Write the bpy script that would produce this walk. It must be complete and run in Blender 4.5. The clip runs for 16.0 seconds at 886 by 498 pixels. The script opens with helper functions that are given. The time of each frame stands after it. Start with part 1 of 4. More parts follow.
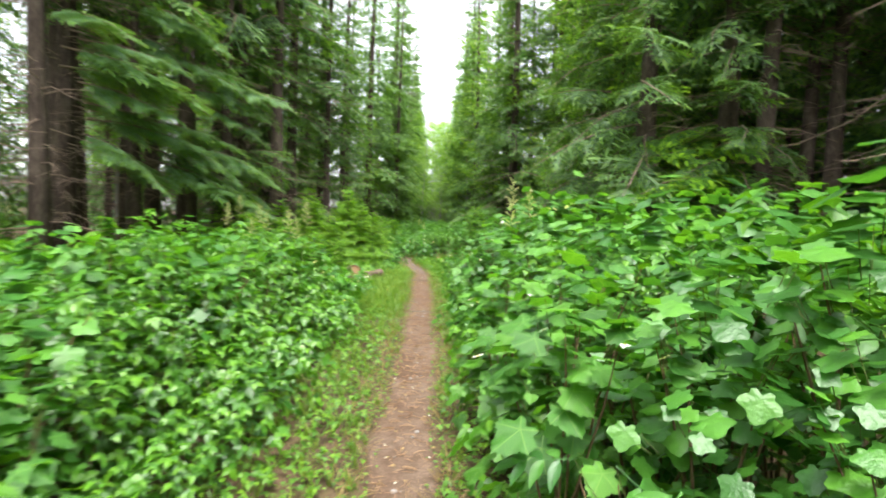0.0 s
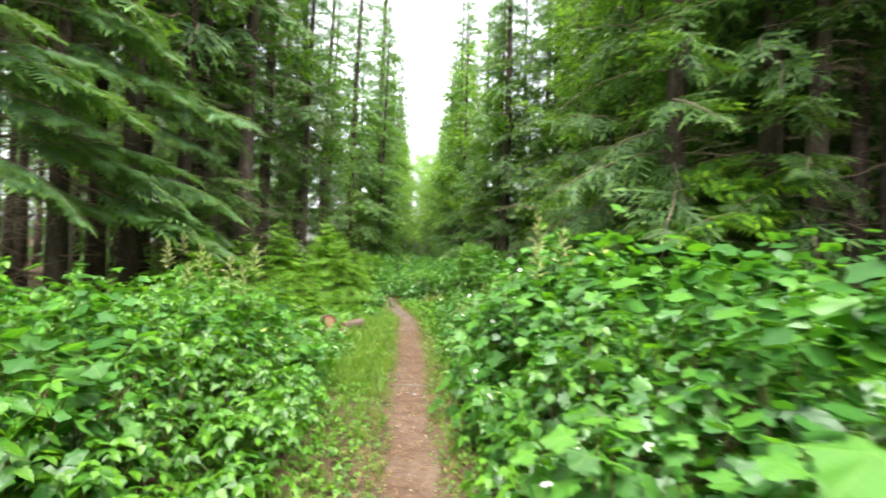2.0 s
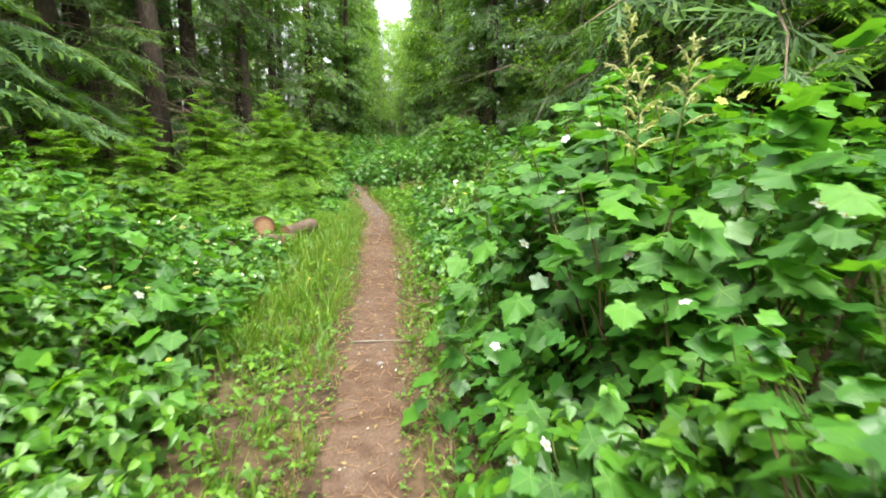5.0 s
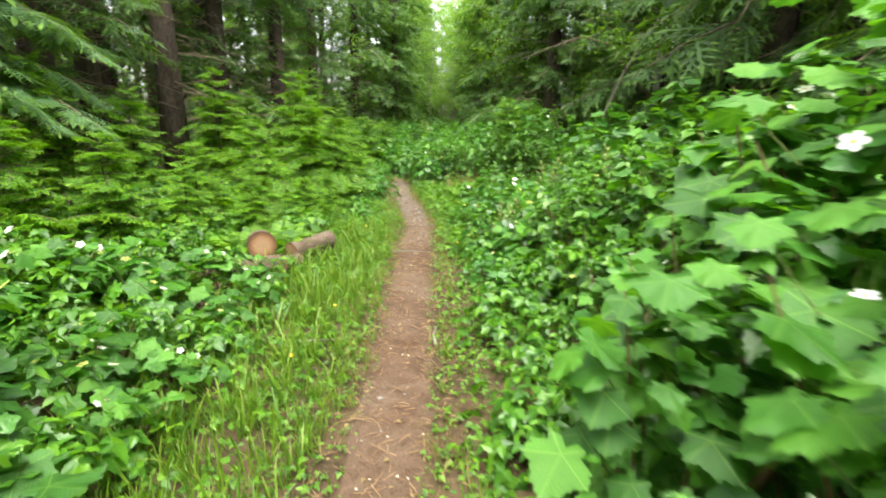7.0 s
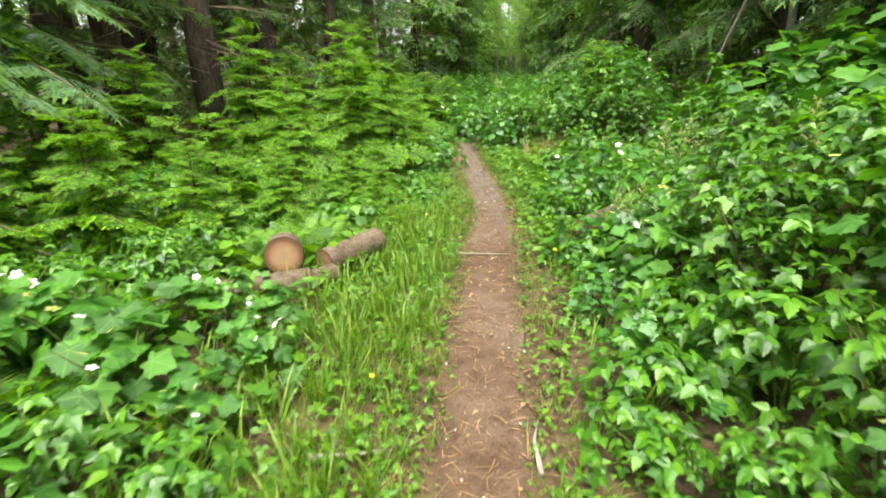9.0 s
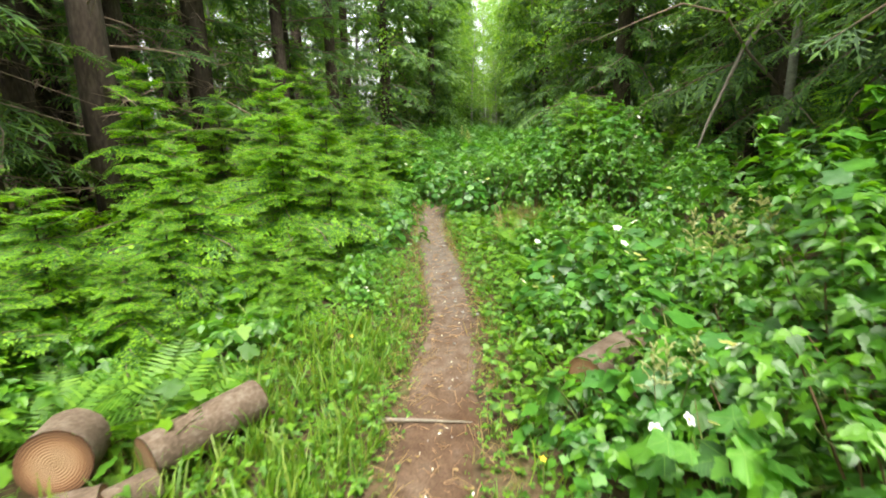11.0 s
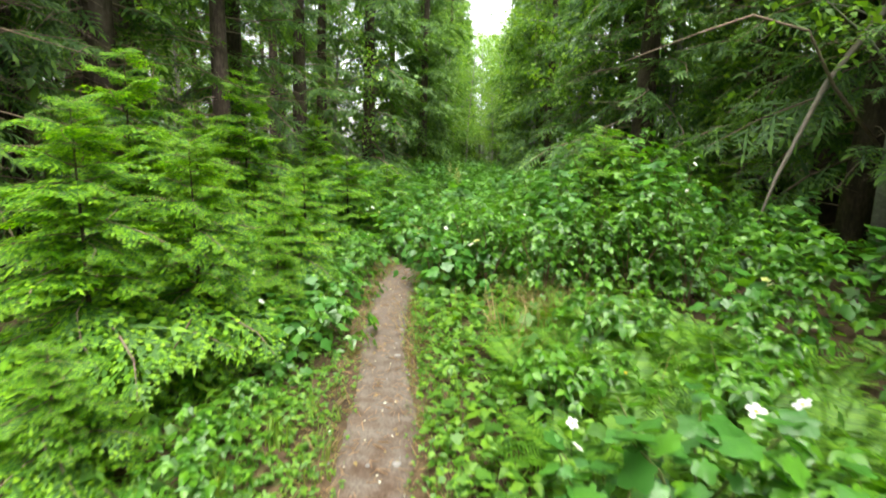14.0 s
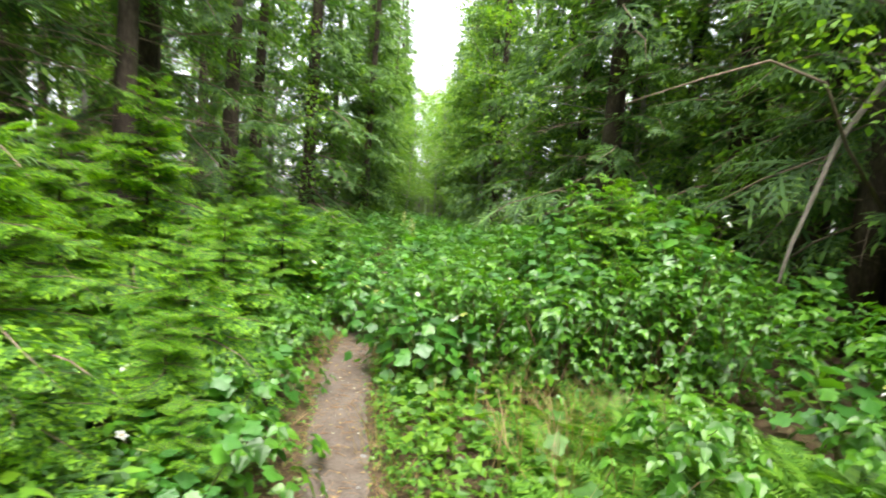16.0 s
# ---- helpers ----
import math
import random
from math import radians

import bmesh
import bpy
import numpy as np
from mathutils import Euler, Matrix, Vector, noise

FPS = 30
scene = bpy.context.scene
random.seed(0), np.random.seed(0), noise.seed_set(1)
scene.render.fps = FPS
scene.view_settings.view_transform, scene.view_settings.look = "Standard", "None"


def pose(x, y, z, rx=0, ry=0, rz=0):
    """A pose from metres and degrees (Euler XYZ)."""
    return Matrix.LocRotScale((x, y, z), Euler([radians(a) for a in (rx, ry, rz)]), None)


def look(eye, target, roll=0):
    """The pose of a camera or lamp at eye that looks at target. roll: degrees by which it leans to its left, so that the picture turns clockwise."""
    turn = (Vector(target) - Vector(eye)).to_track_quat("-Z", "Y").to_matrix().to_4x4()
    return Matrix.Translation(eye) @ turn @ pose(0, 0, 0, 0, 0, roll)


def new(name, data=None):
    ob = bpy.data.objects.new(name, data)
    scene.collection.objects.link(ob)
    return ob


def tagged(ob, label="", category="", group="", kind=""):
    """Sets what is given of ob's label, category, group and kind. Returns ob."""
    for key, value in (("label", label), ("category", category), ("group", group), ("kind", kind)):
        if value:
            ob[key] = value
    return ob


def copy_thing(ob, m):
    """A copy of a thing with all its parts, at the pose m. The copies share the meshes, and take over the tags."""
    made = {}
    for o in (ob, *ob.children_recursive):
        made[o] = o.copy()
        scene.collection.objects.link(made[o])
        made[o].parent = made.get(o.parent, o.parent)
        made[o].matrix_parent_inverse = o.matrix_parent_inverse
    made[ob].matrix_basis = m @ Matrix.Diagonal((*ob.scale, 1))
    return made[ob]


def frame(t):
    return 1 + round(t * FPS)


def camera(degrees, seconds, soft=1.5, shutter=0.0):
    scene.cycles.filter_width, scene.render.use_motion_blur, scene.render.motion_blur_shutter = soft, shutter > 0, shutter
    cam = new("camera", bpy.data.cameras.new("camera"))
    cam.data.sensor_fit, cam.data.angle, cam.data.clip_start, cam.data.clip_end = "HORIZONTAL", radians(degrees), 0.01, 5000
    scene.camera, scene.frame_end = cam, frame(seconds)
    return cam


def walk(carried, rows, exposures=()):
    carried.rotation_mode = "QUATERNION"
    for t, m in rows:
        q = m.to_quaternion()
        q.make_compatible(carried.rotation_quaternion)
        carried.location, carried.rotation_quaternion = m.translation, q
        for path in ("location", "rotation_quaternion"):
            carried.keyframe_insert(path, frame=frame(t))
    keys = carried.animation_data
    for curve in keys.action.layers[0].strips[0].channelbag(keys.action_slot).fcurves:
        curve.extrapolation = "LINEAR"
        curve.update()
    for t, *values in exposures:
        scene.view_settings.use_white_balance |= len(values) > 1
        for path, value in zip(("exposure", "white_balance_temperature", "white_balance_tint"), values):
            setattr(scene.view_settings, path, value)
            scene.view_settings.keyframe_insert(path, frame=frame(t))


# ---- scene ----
STOPS = 2.3
cam = camera(82.0, 16.0, 1.8, 0.45)
PATH = [
    (0, (0.677, 1.75, 1.458), (0.521, 3.74, 1.344), 2.1),
    (0.5, (0.681, 2.179, 1.501), (0.789, 4.17, 1.354), 1.7),
    (1, (0.599, 2.658, 1.611), (0.84, 4.642, 1.54), 1.2),
    (1.5, (0.507, 3.104, 1.629), (0.714, 5.093, 1.661), 1.6),
    (2, (0.353, 3.51, 1.615), (0.257, 5.507, 1.629), 2.4),
    (2.5, (0.236, 3.956, 1.645), (-0.003, 5.942, 1.65), 2.0),
    (3, (0.172, 4.413, 1.522), (-0.139, 6.387, 1.456), 0.5),
    (3.5, (0.188, 4.886, 1.46), (-0.12, 6.842, 1.178), -0.2),
    (4, (0.185, 5.371, 1.461), (0.026, 7.321, 1.048), 0.6),
    (4.2, (0.193, 5.516, 1.475), (0.126, 7.47, 1.055), 1.3),
    (6.3, (0.249, 7.383, 1.475), (0.269, 9.322, 0.984), 0.8),
    (6.5, (0.238, 7.586, 1.468), (0.212, 9.523, 0.971), 0.3),
    (7, (0.149, 7.992, 1.499), (-0.044, 9.92, 1.001), 0.7),
    (7.5, (0.004, 8.385, 1.477), (-0.332, 10.283, 0.946), -0.1),
    (8, (-0.111, 8.708, 1.494), (-0.493, 10.572, 0.878), 0.2),
    (8.5, (-0.163, 9.153, 1.471), (-0.588, 10.993, 0.814), -1.0),
    (9, (-0.173, 9.535, 1.468), (-0.616, 11.373, 0.816), -2.1),
    (9.5, (-0.235, 9.96, 1.509), (-0.643, 11.801, 0.842), -2.3),
    (10, (-0.233, 10.325, 1.558), (-0.61, 12.192, 0.948), -2.7),
    (10.2, (-0.257, 10.489, 1.545), (-0.615, 12.374, 0.981), -2.6),
    (12.3, (-0.188, 12.305, 1.557), (-0.534, 14.219, 1.091), 2.0),
    (12.5, (-0.182, 12.465, 1.54), (-0.468, 14.388, 1.069), 2.2),
    (13, (-0.231, 12.92, 1.521), (-0.479, 14.844, 1.037), 2.4),
    (13.5, (-0.34, 13.324, 1.517), (-0.626, 15.241, 1.022), 2.2),
    (14, (-0.461, 13.753, 1.546), (-0.793, 15.694, 1.192), 2.0),
    (14.5, (-0.594, 14.148, 1.534), (-0.921, 16.098, 1.23), 2.3),
    (15, (-0.762, 14.555, 1.542), (-1.085, 16.513, 1.291), 0.4),
    (15.5, (-0.91, 14.883, 1.479), (-1.206, 16.856, 1.348), 0.6),
    (16, (-1.048, 15.134, 1.45), (-1.133, 17.128, 1.317), 4.6),
]
walk(cam, [(t, look(eye, target, roll)) for t, eye, target, roll in PATH], ((0.0, STOPS, 6500, 10), (1.5, STOPS + 0.06, 6500, 10), (3.0, STOPS + 0.08, 6500, 10), (4.2, STOPS, 6550, 10), (7.0, STOPS + 0.03, 6800, 6), (10.0, STOPS + 0.03, 6900, 5), (12.5, STOPS - 0.04, 6800, 5), (14.5, STOPS - 0.02, 6700, 7), (15.5, STOPS + 0.08, 6600, 9), (16.0, STOPS + 0.1, 6600, 9)))

# ---- light: a bright overcast sky above a forest ride ----
world = bpy.data.worlds.new("overcast_sky")
scene.world = world
world.use_nodes = True
wn, wl = world.node_tree.nodes, world.node_tree.links
sky = wn.new("ShaderNodeTexSky")
sky.sky_type = "NISHITA"
sky.sun_disc = False
sky.sun_elevation, sky.sun_rotation = radians(72), radians(167)
sky.dust_density, sky.air_density, sky.ozone_density = 3.0, 1.0, 0.6
grey = wn.new("ShaderNodeHueSaturation")
grey.inputs["Saturation"].default_value = 0.22
wl.new(sky.outputs[0], grey.inputs["Color"])
wl.new(grey.outputs[0], wn["Background"].inputs["Color"])
wn["Background"].inputs["Strength"].default_value = 0.15
sun = new("sun", bpy.data.lights.new("sun", "SUN"))
sun.data.energy, sun.data.angle, sun.data.color = 1.3, radians(40), (1.0, 0.97, 0.92)
sun.matrix_world = look((0, 0, 0), (-0.07, 0.3, -0.95))

R = random.Random(11)


# ---- materials ----
def node_material(name, rough=0.6, spec=0.5):
    m = bpy.data.materials.new(name)
    m.use_nodes = True
    p = m.node_tree.nodes["Principled BSDF"]
    p.inputs["Roughness"].default_value = rough
    p.inputs["Specular IOR Level"].default_value = spec
    return m, m.node_tree.nodes, m.node_tree.links, p


def ramp(nodes, stops):
    r = nodes.new("ShaderNodeValToRGB")
    while len(r.color_ramp.elements) < len(stops):
        r.color_ramp.elements.new(0.5)
    for e, (at, c) in zip(r.color_ramp.elements, stops):
        e.position, e.color = at, (*c, 1)
    return r


def noise_node(nodes, links, scale, detail=4, rough=0.6, space="Object"):
    c, n = nodes.new("ShaderNodeTexCoord"), nodes.new("ShaderNodeTexNoise")
    n.inputs["Scale"].default_value, n.inputs["Detail"].default_value = scale, detail
    n.inputs["Roughness"].default_value = rough
    links.new(c.outputs[space], n.inputs["Vector"])
    return n


def maths(nodes, links, op, a, b=None):
    k = nodes.new("ShaderNodeMath")
    k.operation = op
    for i, v in enumerate((a, b)):
        if v is not None:
            if isinstance(v, (int, float)):
                k.inputs[i].default_value = v
            else:
                links.new(v, k.inputs[i])
    return k.outputs[0]


def veins(n, l, colour):
    """Pale veins that run from the stalk to each of five lobes, and finer ones across."""
    c, sep = n.new("ShaderNodeTexCoord"), n.new("ShaderNodeSeparateXYZ")
    l.new(c.outputs["Object"], sep.inputs[0])
    x, y = sep.outputs[0], sep.outputs[1]
    turn = maths(n, l, "DIVIDE", maths(n, l, "ARCTAN2", x, y), 1.14)
    gap = maths(n, l, "ABSOLUTE", maths(n, l, "SUBTRACT", turn, maths(n, l, "ROUND", turn)))
    far = maths(n, l, "SQRT", maths(n, l, "ADD", maths(n, l, "MULTIPLY", x, x), maths(n, l, "MULTIPLY", y, y)))
    wide = maths(n, l, "MULTIPLY", gap, far)
    main = maths(n, l, "LESS_THAN", wide, 0.012)
    side = maths(n, l, "LESS_THAN", maths(n, l, "FRACT", maths(n, l, "ADD", maths(n, l, "MULTIPLY", far, 8.0), maths(n, l, "MULTIPLY", gap, -5.0))), 0.12)
    amount = maths(n, l, "MAXIMUM", maths(n, l, "MULTIPLY", main, 0.5), maths(n, l, "MULTIPLY", side, 0.22))
    mix = n.new("ShaderNodeMix")
    mix.data_type = "RGBA"
    l.new(amount, mix.inputs["Factor"])
    l.new(colour, mix.inputs["A"])
    mix.inputs["B"].default_value = (0.22, 0.4, 0.08, 1)
    return mix.outputs["Result"]


def leaf_material(name, dark, mid, light, glow=0.35, rough=0.36, single=False):
    """Thin leaf: varied from leaf to leaf, mottled, and letting light through."""
    m, n, l, p = node_material(name, rough, 0.6)
    if single:
        src = n.new("ShaderNodeObjectInfo").outputs["Random"]
    else:
        src = n.new("ShaderNodeNewGeometry").outputs["Random Per Island"]
    mott = noise_node(n, l, 22, 3)
    add = n.new("ShaderNodeMath")
    add.operation = "MULTIPLY_ADD"
    l.new(mott.outputs["Fac"], add.inputs[0])
    add.inputs[1].default_value = 0.5
    l.new(src, add.inputs[2])
    sub = n.new("ShaderNodeMath")
    sub.operation = "SUBTRACT"
    l.new(add.outputs[0], sub.inputs[0])
    sub.inputs[1].default_value = 0.25
    r = ramp(n, [(0.0, dark), (0.5, mid), (1.0, light)])
    l.new(sub.outputs[0], r.inputs["Fac"])
    colour = r.outputs["Color"]
    if single:
        colour = veins(n, l, colour)
    l.new(colour, p.inputs["Base Color"])
    bump = n.new("ShaderNodeBump")
    bump.inputs["Strength"].default_value, bump.inputs["Distance"].default_value = 0.35, 0.01
    fine = noise_node(n, l, 90, 2)
    l.new(fine.outputs["Fac"], bump.inputs["Height"])
    l.new(bump.outputs[0], p.inputs["Normal"])
    t = n.new("ShaderNodeBsdfTranslucent")
    warm = n.new("ShaderNodeMix")
    warm.data_type, warm.blend_type = "RGBA", "MULTIPLY"
    warm.inputs["Factor"].default_value = 1.0
    l.new(colour, warm.inputs["A"])
    warm.inputs["B"].default_value = (1.6, 1.55, 0.45, 1)
    l.new(warm.outputs["Result"], t.inputs["Color"])
    mix = n.new("ShaderNodeMixShader")
    mix.inputs[0].default_value = glow
    l.new(p.outputs[0], mix.inputs[1])
    l.new(t.outputs[0], mix.inputs[2])
    l.new(mix.outputs[0], n["Material Output"].inputs["Surface"])
    return m


def rough_material(name, stops, scale, rough=0.9, bump=0.6, dist=0.02, stretch=None, fine=6.0):
    """Bark, wood, soil and the like: two scales of noise drive colour and relief."""
    m, n, l, p = node_material(name, rough, 0.25)
    c, mp = n.new("ShaderNodeTexCoord"), n.new("ShaderNodeMapping")
    mp.inputs["Scale"].default_value = stretch or (1, 1, 1)
    l.new(c.outputs["Object"], mp.inputs["Vector"])
    big, small = n.new("ShaderNodeTexNoise"), n.new("ShaderNodeTexNoise")
    for k, s in ((big, scale), (small, scale * fine)):
        k.inputs["Scale"].default_value, k.inputs["Detail"].default_value = s, 5
        l.new(mp.outputs[0], k.inputs["Vector"])
    mix = n.new("ShaderNodeMix")
    mix.inputs["Factor"].default_value = 0.5
    l.new(big.outputs["Fac"], mix.inputs["A"])
    l.new(small.outputs["Fac"], mix.inputs["B"])
    r = ramp(n, stops)
    l.new(mix.outputs["Result"], r.inputs["Fac"])
    l.new(r.outputs["Color"], p.inputs["Base Color"])
    b = n.new("ShaderNodeBump")
    b.inputs["Strength"].default_value, b.inputs["Distance"].default_value = bump, dist
    l.new(mix.outputs["Result"], b.inputs["Height"])
    l.new(b.outputs[0], p.inputs["Normal"])
    return m


THIMBLE = leaf_material("thimbleberry_leaf", (0.034, 0.12, 0.02), (0.056, 0.19, 0.027), (0.105, 0.29, 0.028), 0.34, 0.34)
THIMBLE_ONE = leaf_material("thimbleberry_single_leaf", (0.034, 0.12, 0.018), (0.058, 0.2, 0.023), (0.105, 0.3, 0.025), 0.36, 0.36, single=True)
SALMON = leaf_material("salmonberry_leaf", (0.036, 0.115, 0.013), (0.067, 0.205, 0.016), (0.13, 0.31, 0.019), 0.37)
ELDER = leaf_material("elder_leaf", (0.03, 0.11, 0.022), (0.05, 0.175, 0.03), (0.085, 0.24, 0.034), 0.32, 0.34)
FERN = leaf_material("fern_leaf", (0.055, 0.155, 0.01), (0.095, 0.24, 0.014), (0.16, 0.32, 0.02), 0.38, 0.55)
HERB = leaf_material("low_herb_leaf", (0.04, 0.125, 0.008), (0.085, 0.22, 0.011), (0.15, 0.31, 0.014), 0.38, 0.5)
GRASS = leaf_material("grass_blade", (0.07, 0.17, 0.012), (0.12, 0.245, 0.016), (0.22, 0.3, 0.04), 0.4, 0.5)
STRAW = leaf_material("dry_grass", (0.2, 0.16, 0.06), (0.3, 0.22, 0.09), (0.36, 0.24, 0.14), 0.3, 0.7)
NEEDLE = leaf_material("spruce_needles", (0.038, 0.092, 0.027), (0.062, 0.148, 0.036), (0.1, 0.21, 0.044), 0.32, 0.6)
NEEDLE_TIP = leaf_material("new_spruce_needles", (0.085, 0.19, 0.036), (0.125, 0.26, 0.042), (0.18, 0.33, 0.045), 0.4, 0.6)
HEMLOCK = leaf_material("hemlock_needles", (0.033, 0.105, 0.01), (0.058, 0.175, 0.013), (0.1, 0.25, 0.016), 0.36, 0.6)
HEMLOCK_TIP = leaf_material("new_hemlock_needles", (0.14, 0.335, 0.008), (0.2, 0.425, 0.01), (0.275, 0.5, 0.014), 0.42, 0.6)
BLUE_TIP = leaf_material("blue_green_spruce_needles", (0.09, 0.19, 0.09), (0.14, 0.27, 0.13), (0.2, 0.35, 0.16), 0.35, 0.45)
ALDER = leaf_material("alder_leaf", (0.09, 0.22, 0.025), (0.15, 0.31, 0.035), (0.23, 0.4, 0.05), 0.45, 0.45)
PETAL = leaf_material("white_petal", (0.72, 0.74, 0.7), (0.8, 0.81, 0.78), (0.84, 0.84, 0.8), 0.3, 0.6)
PLUME = leaf_material("cream_plume", (0.3, 0.34, 0.12), (0.42, 0.44, 0.2), (0.52, 0.52, 0.28), 0.3, 0.8)
YELLOW = leaf_material("yellow_flower", (0.6, 0.4, 0.02), (0.75, 0.55, 0.03), (0.8, 0.62, 0.05), 0.2, 0.6)
STEM = rough_material("green_stem", [(0.3, (0.07, 0.11, 0.025)), (0.7, (0.15, 0.17, 0.05))], 30)
CANE = rough_material("brown_cane", [(0.3, (0.09, 0.055, 0.03)), (0.7, (0.2, 0.13, 0.07))], 25)
BARK = rough_material("spruce_bark", [(0.3, (0.028, 0.022, 0.018)), (0.5, (0.075, 0.055, 0.043)), (0.72, (0.15, 0.12, 0.095))], 5, 0.95, 0.9, 0.03, (1, 1, 0.35))
ALDER_BARK = rough_material("alder_bark", [(0.3, (0.12, 0.11, 0.09)), (0.55, (0.25, 0.24, 0.21)), (0.75, (0.4, 0.39, 0.36))], 7, 0.9, 0.5, 0.01, (1, 1, 2.2))
TWIG = rough_material("dead_twig", [(0.3, (0.14, 0.1, 0.07)), (0.7, (0.32, 0.24, 0.18))], 14)
PALE = rough_material("bleached_wood", [(0.3, (0.17, 0.145, 0.115)), (0.7, (0.32, 0.28, 0.23))], 12)
LOGBARK = rough_material("log_bark", [(0.3, (0.05, 0.035, 0.022)), (0.5, (0.12, 0.085, 0.06)), (0.72, (0.2, 0.165, 0.13))], 9, 0.9, 0.8, 0.02)
STONE = rough_material("grey_stone", [(0.3, (0.2, 0.19, 0.18)), (0.7, (0.42, 0.41, 0.39))], 20, 0.85)
SOIL = rough_material("forest_floor", [(0.3, (0.025, 0.017, 0.01)), (0.45, (0.06, 0.04, 0.022)), (0.55, (0.095, 0.062, 0.034)), (0.68, (0.06, 0.085, 0.02))], 2.2, 0.95, 0.9, 0.05, fine=11)


def trail_material():
    m, n, l, p = node_material("trodden_trail", 0.95, 0.2)
    big, mid, grit = noise_node(n, l, 1.3, 3), noise_node(n, l, 9, 5), noise_node(n, l, 70, 4, 0.75)
    base = ramp(n, [(0.25, (0.09, 0.05, 0.028)), (0.5, (0.128, 0.086, 0.06)), (0.8, (0.17, 0.13, 0.1))])
    l.new(big.outputs["Fac"], base.inputs["Fac"])
    c, sep = n.new("ShaderNodeTexCoord"), n.new("ShaderNodeSeparateXYZ")
    l.new(c.outputs["Object"], sep.inputs[0])
    along = maths(n, l, "ADD", maths(n, l, "DIVIDE", sep.outputs[1], 30.0), maths(n, l, "MULTIPLY", maths(n, l, "SUBTRACT", mid.outputs["Fac"], 0.5), 0.2))
    stony = ramp(n, [(0.0, (0.25, 0.25, 0.25)), (0.2, (0.04, 0.04, 0.04)), (0.46, (0.04, 0.04, 0.04)), (0.56, (0.65, 0.65, 0.65)), (0.68, (0.5, 0.5, 0.5))])
    l.new(along, stony.inputs["Fac"])
    gravel = n.new("ShaderNodeMix")
    gravel.data_type = "RGBA"
    l.new(stony.outputs["Color"], gravel.inputs["Factor"])
    l.new(base.outputs["Color"], gravel.inputs["A"])
    gravel.inputs["B"].default_value = (0.15, 0.145, 0.135, 1)
    spots = ramp(n, [(0.33, (0.5, 0.42, 0.36)), (0.52, (1, 1, 1)), (0.7, (1.3, 1.25, 1.2))])
    l.new(grit.outputs["Fac"], spots.inputs["Fac"])
    damp = ramp(n, [(0.35, (0.7, 0.62, 0.55)), (0.6, (1.08, 1.05, 1.02))])
    l.new(mid.outputs["Fac"], damp.inputs["Fac"])
    last = gravel.outputs["Result"]
    for k in (spots, damp):
        x = n.new("ShaderNodeMix")
        x.data_type, x.blend_type = "RGBA", "MULTIPLY"
        x.inputs["Factor"].default_value = 1.0
        l.new(last, x.inputs["A"])
        l.new(k.outputs["Color"], x.inputs["B"])
        last = x.outputs["Result"]
    l.new(last, p.inputs["Base Color"])
    b = n.new("ShaderNodeBump")
    b.inputs["Strength"].default_value, b.inputs["Distance"].default_value = 0.8, 0.012
    l.new(grit.outputs["Fac"], b.inputs["Height"])
    l.new(b.outputs[0], p.inputs["Normal"])
    return m


def log_end_material():
    m, n, l, p = node_material("sawn_log_end", 0.8, 0.3)
    c, w = n.new("ShaderNodeTexCoord"), n.new("ShaderNodeTexWave")
    w.wave_type, w.rings_direction = "RINGS", "Z"
    w.inputs["Scale"].default_value, w.inputs["Distortion"].default_value = 28, 2.5
    w.inputs["Detail"].default_value = 3
    l.new(c.outputs["Object"], w.inputs["Vector"])
    r = ramp(n, [(0.0, (0.16, 0.09, 0.05)), (0.6, (0.26, 0.165, 0.1)), (1.0, (0.38, 0.27, 0.18))])
    l.new(w.outputs["Fac"], r.inputs["Fac"])
    sep = n.new("ShaderNodeSeparateXYZ")
    l.new(c.outputs["Object"], sep.inputs[0])
    x, y = sep.outputs[0], sep.outputs[1]
    far = maths(n, l, "SQRT", maths(n, l, "ADD", maths(n, l, "MULTIPLY", x, x), maths(n, l, "MULTIPLY", y, y)))
    heart = ramp(n, [(0.0, (1.0, 0.95, 0.85)), (0.05, (1.15, 1.08, 1.0)), (0.09, (0.95, 0.8, 0.68)), (0.11, (0.6, 0.46, 0.36)), (0.135, (0.35, 0.26, 0.2))])
    l.new(far, heart.inputs["Fac"])
    mix = n.new("ShaderNodeMix")
    mix.data_type, mix.blend_type = "RGBA", "MULTIPLY"
    mix.inputs["Factor"].default_value = 1.0
    l.new(r.outputs["Color"], mix.inputs["A"])
    l.new(heart.outputs["Color"], mix.inputs["B"])
    l.new(mix.outputs["Result"], p.inputs["Base Color"])
    return m


TRAIL, LOGEND = trail_material(), log_end_material()


# ---- mesh tools ----
def mesh_of(name, v, f, mats, mi=None, smooth=True):
    """A mesh of triangles from arrays."""
    v, f = np.asarray(v, np.float32).reshape(-1, 3), np.asarray(f, np.int32).reshape(-1, 3)
    me = bpy.data.meshes.new(name)
    me.vertices.add(len(v))
    me.vertices.foreach_set("co", v.ravel())
    me.loops.add(f.size)
    me.loops.foreach_set("vertex_index", f.ravel())
    me.polygons.add(len(f))
    me.polygons.foreach_set("loop_start", np.arange(0, f.size, 3, dtype=np.int32))
    for k in mats:
        me.materials.append(k)
    if mi is not None:
        me.polygons.foreach_set("material_index", np.asarray(mi, np.int32))
    me.polygons.foreach_set("use_smooth", np.full(len(f), smooth))
    me.update(calc_edges=True)
    return me


